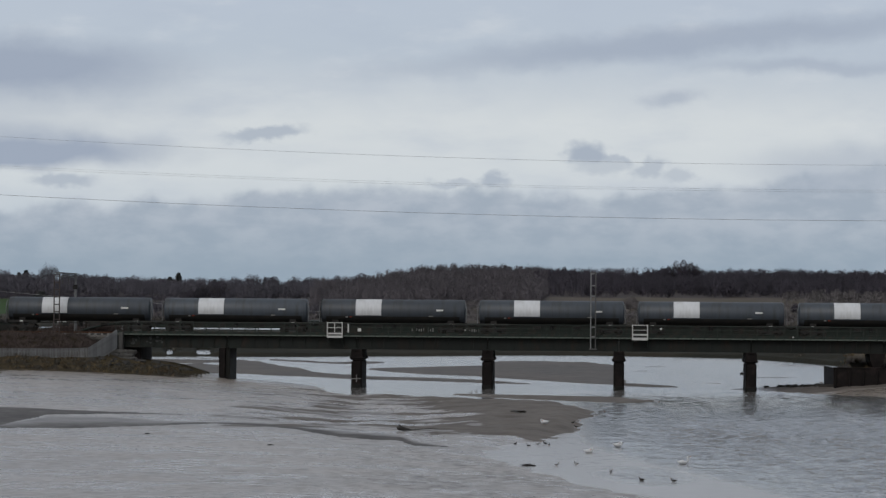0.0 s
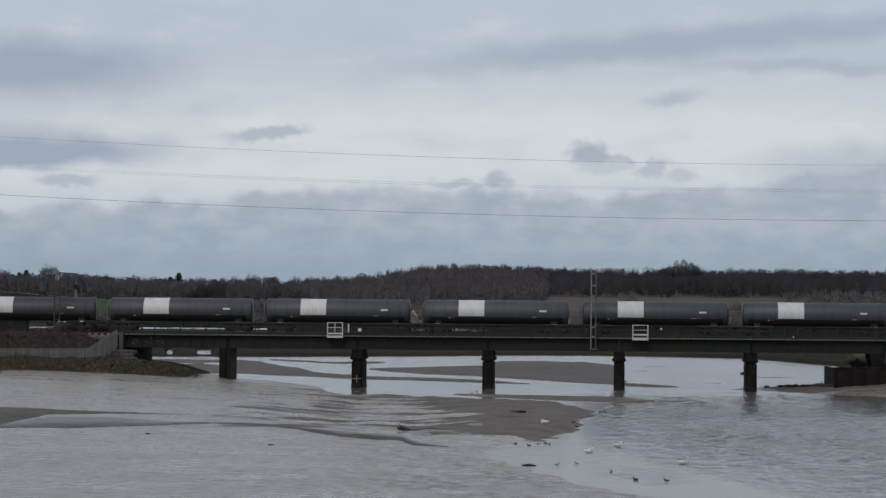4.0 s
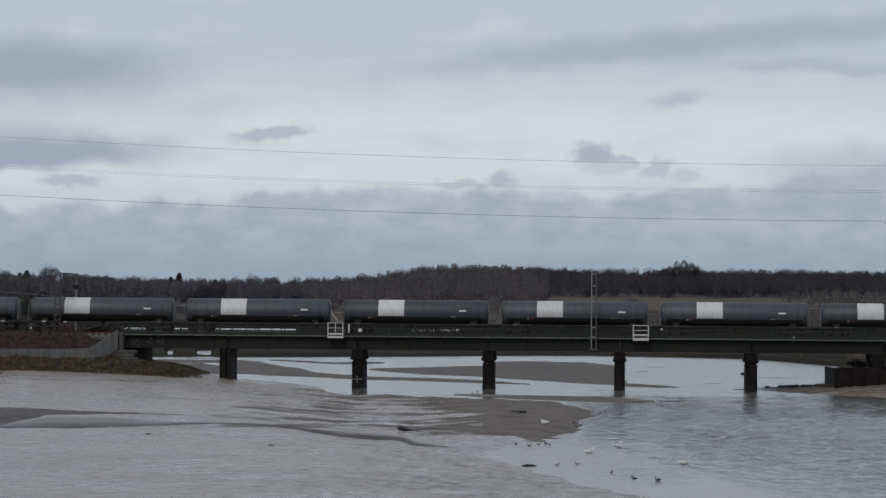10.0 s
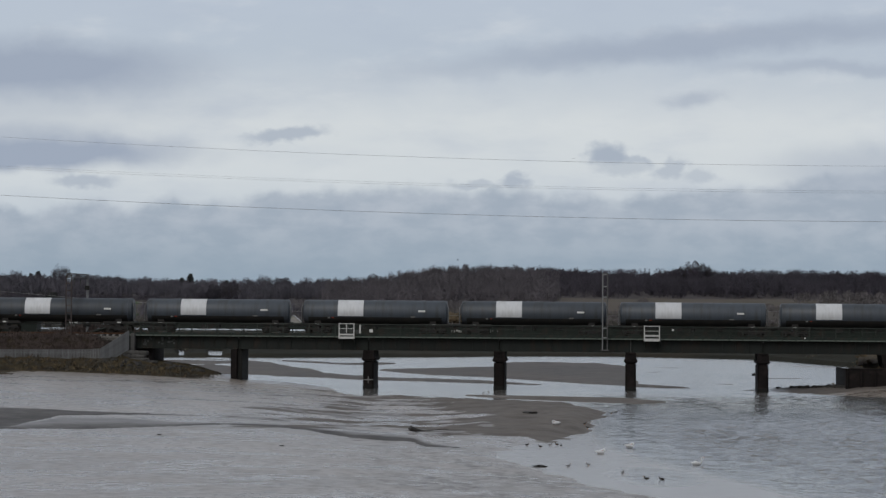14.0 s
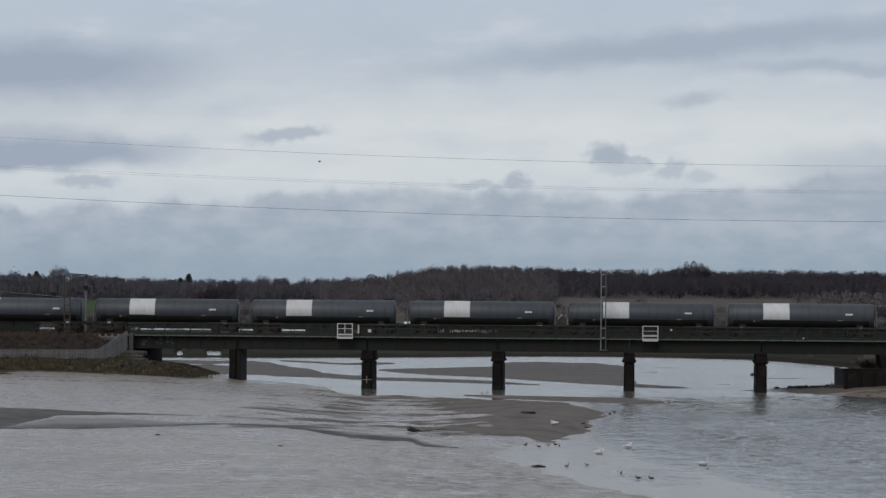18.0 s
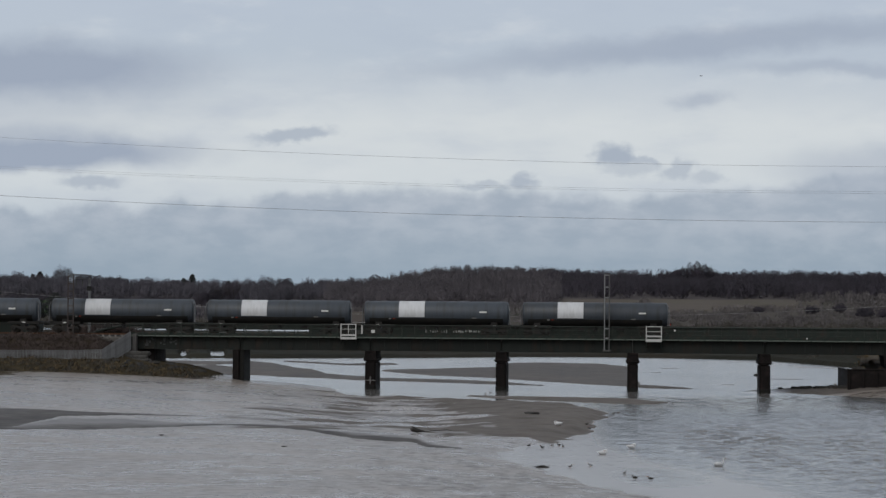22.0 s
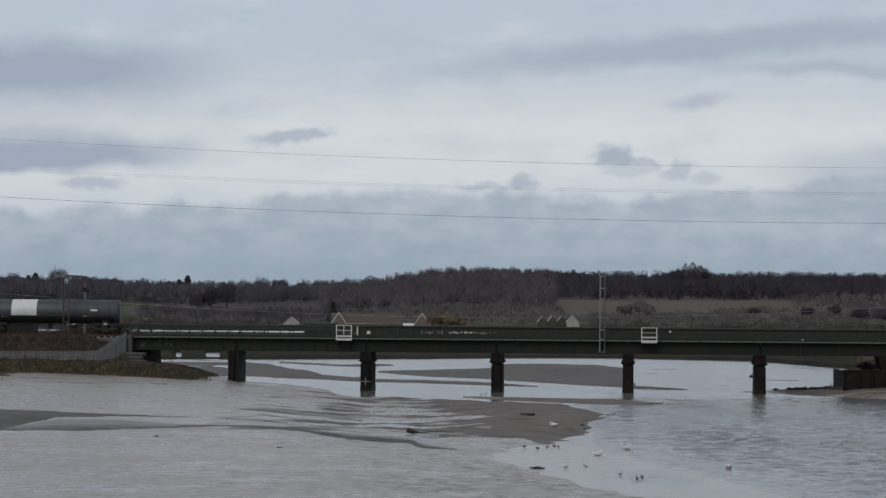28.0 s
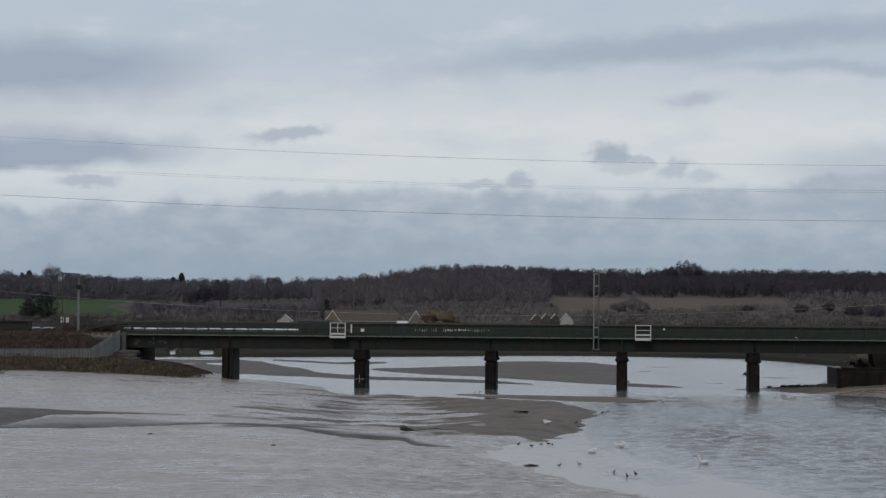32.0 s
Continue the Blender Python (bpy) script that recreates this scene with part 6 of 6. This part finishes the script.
# training wall on the right bank
quay = thing("quay_wall", BRIDGE @ pose(0, 0, 0), "dark timber-faced quay wall holding the grassy bank", "wall")
part("facing", a_box(37.7, -1.6, -0.6, 66, -1.0, 2.62, 0.03), M_PIER, quay)
part("coping", box(a_box(37.6, -1.7, 2.624, 66, -0.7, 2.76, 0.03), 37.8, -1.0, -0.6, 38.1, 14, 2.62), M_PIER, quay)
pile = shared("pile", tube(bmesh.new(), (0, 0, -0.8), (0, 0, 2.4), 0.16, 0.14, 8), M_PIER)
for i in range(18):
    piece("pile", pile, quay, pose(37.9 + i * 1.5, -1.72, 0))

# ---- overhead wires ----
def wire(name, y, x_low, z_low, k, x0, x1, r, mat, label, dy=0.0, dz=0.0, group=""):
    """A hanging cable: lowest at x_low, rising by k times the distance squared."""
    n = 40
    xs = [x0 + (x1 - x0) * i / n for i in range(n + 1)]
    bm = bmesh.new()
    for p, q in zip(xs, xs[1:]):
        tube(bm, (p, y + dy, z_low + dz + k * (p - x_low) ** 2), (q, y + dy, z_low + dz + k * (q - x_low) ** 2), r, n=5)
    ob = part(name, bm, mat)
    return tagged(ob, label, "cable", group)


S = 14.14                                # scale of the sagging at that distance
for zl, k, pair, r in ((27.15, 1.85e-5 * S, 0.2, 0.009), (23.9, 1.5e-5 * S, 0.42, 0.010), (20.2, 1.62e-5 * S, 0.1, 0.012)):
    for e in (-0.5, 0.5):
        wire("power_line", 350, 47.1, zl, k, -130, 150, r, M_WIRE, "thin grey overhead conductor hanging across the estuary", e * 4, e * pair, "overhead conductors")
wire("telegraph_wire", 335, 4.5, 8.05, 4.9e-5 * 14.8, -130, 150, 0.013, M_WIRE_PALE, "pale slack wire sagging behind the bridge")

# ---- birds and flotsam on the flats ----
def pipe(bm, pts, radii, n=8):
    """A smooth bent tube through points, closed at both ends."""
    pts = [Vector(p) for p in pts]
    rings = []
    for i, p in enumerate(pts):
        d = (pts[min(i + 1, len(pts) - 1)] - pts[max(i - 1, 0)]).normalized()
        u = d.cross(Vector((0, 1, 0.01))).normalized()
        v = d.cross(u)
        rings.append([bm.verts.new(p + (u * math.cos(2 * math.pi * k / n) + v * math.sin(2 * math.pi * k / n)) * radii[i]) for k in range(n)])
    for a, b in zip(rings, rings[1:]):
        for k in range(n):
            bm.faces.new((a[k], a[(k + 1) % n], b[(k + 1) % n], b[k]))
    bm.faces.new(rings[0][::-1]), bm.faces.new(rings[-1])
    bmesh.ops.recalc_face_normals(bm, faces=bm.faces)
    return bm


def egg(bm, cx, cz, lx, ly, lz, cy=0.0):
    bmesh.ops.create_uvsphere(bm, u_segments=14, v_segments=9, radius=1.0, matrix=Matrix.Translation((cx, cy, cz)) @ Matrix.Diagonal((lx, ly, lz, 1)))
    return bm


def swan(m, label, neck):
    """A mute swan afloat or standing. neck: points from breast to head."""
    w = thing("swan", m @ Matrix.Diagonal((0.64, 0.64, 0.6, 1)), label, "bird", "swans")
    body = egg(bmesh.new(), 0, 0.17, 0.42, 0.23, 0.20)
    smooth(part("body", body, M_PLUMAGE, w, "white feathered body"))
    part("tail", pipe(bmesh.new(), [(-0.34, 0, 0.22), (-0.56, 0, 0.33)], [0.10, 0.03]), M_PLUMAGE, w)
    for y in (-0.2, 0.2):
        smooth(part("wing", egg(bmesh.new(), -0.07, 0.25, 0.33, 0.07, 0.15, y), M_PLUMAGE, w))
    k = len(neck)
    smooth(part("neck", pipe(bmesh.new(), neck, [0.095 - 0.05 * i / (k - 1) for i in range(k)]), M_PLUMAGE, w))
    hx, hy, hz = neck[-1]
    head = smooth(part("head", egg(bmesh.new(), hx + 0.03, hz, 0.085, 0.055, 0.055, hy), M_PLUMAGE, w))
    part("bill", tube(bmesh.new(), (hx + 0.09, hy, hz - 0.01), (hx + 0.21, hy, hz - 0.05), 0.03, 0.018), M_BILL, head, "orange bill")
    return w


NECK_UP = [(0.30, 0, 0.22), (0.44, 0, 0.32), (0.46, 0, 0.48), (0.40, 0, 0.62), (0.42, 0, 0.74), (0.50, 0, 0.78)]
NECK_BACK = [(0.30, 0, 0.24), (0.42, 0.02, 0.38), (0.34, 0.06, 0.50), (0.18, 0.08, 0.47), (0.02, 0.08, 0.40)]
NECK_LOW = [(0.32, 0, 0.20), (0.52, 0, 0.27), (0.68, 0, 0.22), (0.80, 0, 0.12), (0.88, 0, 0.06)]
swan(pose(7.5, 204.9, max(ground_at(7.5, 204.9), 0) + 0.02, 0, 0, 160), "white swan resting on the brown mud tongue, preening", NECK_BACK)
swan(pose(9.1, 172.9, 0.0, 0, 0, 5), "white swan in the shallows, neck folded back", NECK_BACK)
swan(pose(11.4, 181.1, 0.0, 0, 0, -20), "white swan in the shallows with its neck folded", NECK_BACK)
swimmer = swan(pose(13.9, 161, 0), "white swan swimming on the open water", NECK_UP)


def small_bird(name, m, label, category, group, size, body_mat, standing, breast=None):
    """A duck or wader: body, head, bill, tail and, when it stands, two legs."""
    w = thing(name, m, label, category, group)
    lift = size * 0.32 if standing else size * 0.10
    smooth(part("body", egg(bmesh.new(), 0, lift + size * 0.18, size * 0.48, size * 0.24, size * 0.23), body_mat, w))
    if breast:
        smooth(part("breast", egg(bmesh.new(), size * 0.10, lift + size * 0.10, size * 0.36, size * 0.22, size * 0.17), breast, w))
    part("tail", pipe(bmesh.new(), [(-size * 0.4, 0, lift + size * 0.2), (-size * 0.68, 0, lift + size * 0.28)], [size * 0.11, size * 0.03], 6), body_mat, w)
    smooth(part("neck", pipe(bmesh.new(), [(size * 0.34, 0, lift + size * 0.24), (size * 0.44, 0, lift + size * 0.52)], [size * 0.12, size * 0.08], 8), body_mat, w))
    head = smooth(part("head", egg(bmesh.new(), size * 0.47, lift + size * 0.60, size * 0.14, size * 0.10, size * 0.11), body_mat, w))
    part("bill", tube(bmesh.new(), (size * 0.58, 0, lift + size * 0.59), (size * 0.80, 0, lift + size * 0.54), size * 0.03, size * 0.012, 5), M_BILL, head)
    if standing:
        for y in (-0.07, 0.07):
            part("leg", tube(bmesh.new(), (0, y * size / 0.4, 0), (0.01, y * size / 0.4, lift + 0.02), size * 0.02, n=5), M_BILL, w)
    return w


duck_a = small_bird("duck", pose(10.4, 145.3, 0), "small dark duck paddling in the shallows", "bird", "ducks", 0.27, M_PLUMAGE_DARK, False)
duck_b = small_bird("duck", pose(12.0, 144.5, 0), "small dark duck paddling in the shallows", "bird", "ducks", 0.27, M_PLUMAGE_DARK, False, M_PLUMAGE_GREY)
WADERS = [(4.8, 182.3, 0, 40), (5.6, 180.2, 0, 200), (6.3, 182.5, 1, 10), (6.8, 183.4, 0, 170), (7.0, 181.9, 0, 90), (10.0, 213.3, 0, 20), (10.0, 208.3, 0, 190),
          (10.6, 217.7, 1, 0), (13.5, 239.6, 0, 10), (14.1, 242.4, 0, 180), (6.5, 158.2, 1, 30), (7.7, 159.5, 1, 200), (9.2, 152.0, 1, 60), (20.9, 268.9, 0, 100), (3.1, 293.2, 1, 0), (3.7, 297.3, 1, 150)]
for x, y, pale_bird, turn in WADERS:
    z = max(ground_at(x, y), -0.04)
    if pale_bird:
        small_bird("gull", pose(x, y, z, 0, 0, turn), "small grey and white gull standing at the water's edge", "bird", "gulls", 0.27, M_PLUMAGE_GREY, True, M_PLUMAGE)
    else:
        small_bird("wader", pose(x, y, z, 0, 0, turn), "small dark wading bird at the water's edge", "bird", "waders", 0.25, M_PLUMAGE_DARK, True)


def flying_bird(label, span, body_mat, wing_mat, size=1.0):
    w = thing("flying_gull", Matrix(), label, "bird")
    w.scale = (size, size, size)
    smooth(part("body", pipe(bmesh.new(), [(-0.24, 0, 0.02), (-0.12, 0, 0), (0.05, 0, -0.01), (0.2, 0, 0.01), (0.28, 0, 0.02)], [0.02, 0.06, 0.085, 0.06, 0.03]), body_mat, w))
    part("bill", tube(bmesh.new(), (0.28, 0, 0.02), (0.34, 0, 0.01), 0.015, 0.006, 5), M_BILL, w)
    part("tail", a_box(-0.36, -0.05, 0.01, -0.2, 0.05, 0.025), body_mat, w)
    pair = []
    for e in (-1, 1):
        bm = bmesh.new()
        h = span / 2
        top = [(0.14, 0, 0.012), (0.18, e * h * 0.45, 0.02), (-0.02, e * h, 0.01), (-0.06, e * h * 0.95, 0.01), (0.02, e * h * 0.45, 0.018), (-0.04, 0, 0.012)]
        hi, lo = [bm.verts.new(p) for p in top], [bm.verts.new((x, y, z - 0.018)) for x, y, z in top]
        bm.faces.new(hi), bm.faces.new(lo[::-1])
        for i in range(6):
            bm.faces.new((hi[i], lo[i], lo[(i + 1) % 6], hi[(i + 1) % 6]))
        bmesh.ops.recalc_face_normals(bm, faces=bm.faces)
        pair.append(part("wing", bm, wing_mat, w))
    return w, pair


gull, gull_wings = flying_bird("grey gull flapping across the sky", 1.15, M_PLUMAGE_GREY, M_PLUMAGE_DARK)
pigeon, pigeon_wings = flying_bird("small grey bird flying across the sky", 0.8, M_PLUMAGE_GREY, M_PLUMAGE_GREY, 0.5)
finch, finch_wings = flying_bird("small dark bird flying low over the hills", 0.7, M_PLUMAGE_DARK, M_PLUMAGE_DARK, 0.4)

log = thing("driftwood_log", pose(-2.6, 191.2, ground_at(-2.6, 191.2) + 0.06, 0, 0, 12), "black waterlogged stump lying on the mud", "log")
bm = pipe(bmesh.new(), [(-0.42, 0, 0.12), (-0.30, 0.02, 0.20), (0.0, 0, 0.12), (0.38, 0.03, 0.06), (0.62, 0, 0.02)], [0.14, 0.19, 0.15, 0.08, 0.03], 9)
for v in bm.verts:
    v.co += Vector((0, 0, 0.05)) * noise.noise(v.co * 6)
part("trunk", bm, M_LOG, log)
part("branch", pipe(bmesh.new(), [(0.5, 0, 0.05), (1.3, 0.05, 0.10), (2.1, 0.1, 0.16), (2.5, 0.3, 0.08)], [0.03, 0.03, 0.025, 0.012], 6), M_LOG, log)
for x, y, k in ((6.2, 226.8, 0.75), (4.9, 158.2, 0.5), (-10.3, 168.3, 0.22), (-18.8, 178.9, 0.22)):
    weed = bmesh.new()
    bmesh.ops.create_icosphere(weed, subdivisions=3, radius=0.5)
    for v in weed.verts:
        v.co *= 1 + 0.6 * noise.noise(v.co * 4 + Vector((x, y, 0)))
        v.co = Vector((v.co.x * 1.5 * k, v.co.y * k, v.co.z * 0.32 * k + 0.04))
    ob = part("weed_clump", weed, M_LOG)
    ob.location = (x, y, max(ground_at(x, y), 0))
    tagged(ob, "low black clump of weed lying on the mud", "weed", "weed clumps")
buoy = thing("mooring_buoy", pose(41.6, 387.3, 0), "small dark mooring buoy afloat beyond the bridge", "buoy")
part("float", pipe(bmesh.new(), [(-0.38, 0, 0.1), (-0.25, 0, 0.12), (0.25, 0, 0.12), (0.38, 0, 0.1)], [0.08, 0.17, 0.17, 0.08], 10), M_BLACK, buoy)
part("ring", tube(bmesh.new(), (0, 0, 0.28), (0, 0, 0.4), 0.04, n=6), M_RUST, buoy)


# ---- what moves ----
GULL = [(0, 600, 2600, 130), (8, 300, 1700, 95), (13, 70, 950, 60), (15, 5, 600, 41), (16.5, -13.1, 450, 32.2), (17, -14.9, 450, 32.2), (17.5, -17.5, 450, 32.6), (18, -21.6, 450, 32.5),
        (18.5, -27.3, 450, 32.2), (19, -34.2, 450, 31.8), (19.5, -41.9, 450, 30.7), (20, -51.4, 450, 29.1), (21, -67.9, 450, 27.3), (24, -110, 450, 24), (32, -230, 450, 26)]
PIGEON = [(0, 345, 250, 66), (12, 165, 250, 46), (20, 50, 250, 33.5), (22.5, 14.7, 250, 28.8), (23, 7.4, 250, 27.4), (23.5, -0.7, 250, 25.7), (24, -8.4, 250, 24.9), (25, -21.1, 250, 27), (28, -60, 250, 31), (32, -112, 250, 34)]
FINCH = [(0, 160, 300, 22), (8, 71, 300, 19), (11.5, 30.4, 300, 17), (12, 25, 300, 16.5), (13, 13.1, 300, 16.8), (14.5, -6, 300, 13), (16, -24, 300, 12.6), (20, -70, 300, 14), (32, -210, 300, 18)]
SWAN = [(0, 13.9, 161), (6, 13.9, 161), (14, 14.0, 161), (17, 14.3, 161.1), (19, 14.6, 161.1), (21, 14.9, 161.1), (23, 15.4, 160.6), (25, 15.8, 160.7), (28, 15.9, 160.1), (30, 15.3, 161.2), (32, 15.0, 161.7)]
DUCK_A = [(0, 10.4, 145.3), (3, 10.2, 145.3), (6, 9.9, 145.7), (9, 10.0, 146.2), (13, 10.2, 146.7), (16.5, 9.9, 147.6), (19, 9.8, 147.6), (23, 9.5, 148.6), (28, 9.9, 148.6), (32, 9.7, 148.6)]
DUCK_B = [(0, 12.0, 144.5), (3, 11.7, 144.5), (6, 11.5, 145.0), (9, 11.3, 145.4), (13, 11.0, 146.3), (16.5, 10.7, 147.3), (19, 10.4, 147.2), (23, 10.3, 147.7), (28, 10.25, 149.7), (32, 10.3, 150.7)]


def fly(bird, pair, rows, beat):
    """Along a line of places, nose first, beating its wings."""
    keys = []
    for i, (t, x, y, z) in enumerate(rows):
        a, b = rows[max(i - 1, 0)], rows[min(i + 1, len(rows) - 1)]
        keys.append((t, pose(x, y, z, 0, 0, math.degrees(math.atan2(b[2] - a[2], b[1] - a[1])))))
    walk(bird, keys)
    for e, wing in zip((-1, 1), pair):
        walk(wing, [(k / 10, Matrix.Rotation(e * radians(8 + 32 * math.sin(k / 10 * beat * 2 * math.pi)), 4, "X")) for k in range(321)])


def motions():
    # the clouds drift slowly to the right
    walk(backdrop, [(0, pose(0, 4700, 0)), (16, pose(18, 4700, 0)), (32, pose(36, 4700, 0))])
    # the train runs off to the left, its wheels rolling
    seconds = [0.5 * k for k in range(65)]
    turns = [k / 15 for k in range(481)]
    for i, w in enumerate(wagons):
        walk(w, [(t, wagon_pose(t, i)) for t in seconds])
        for o in w.children:
            if o.name.startswith("wheelset"):
                x = o.location.x
                walk(o, [(t, Matrix.Translation((x, 0, 0.46)) @ Matrix.Rotation((train_at(t, i) - train_at(0, i)) / 0.46, 4, "Y")) for t in turns])
    # birds
    fly(gull, gull_wings, GULL, 2.1)
    fly(pigeon, pigeon_wings, PIGEON, 3.3)
    fly(finch, finch_wings, FINCH, 3.7)
    walk(swimmer, [(t, pose(x, y, 0, 0, 0, {28: 60, 30: 140, 32: 170}.get(t, 8))) for t, x, y in SWAN])
    walk(duck_a, [(t, pose(x, y, 0, 0, 0, 170 if t < 24 else 100)) for t, x, y in DUCK_A])
    walk(duck_b, [(t, pose(x, y, 0, 0, 0, 175 if t < 24 else 110)) for t, x, y in DUCK_B])


motions()
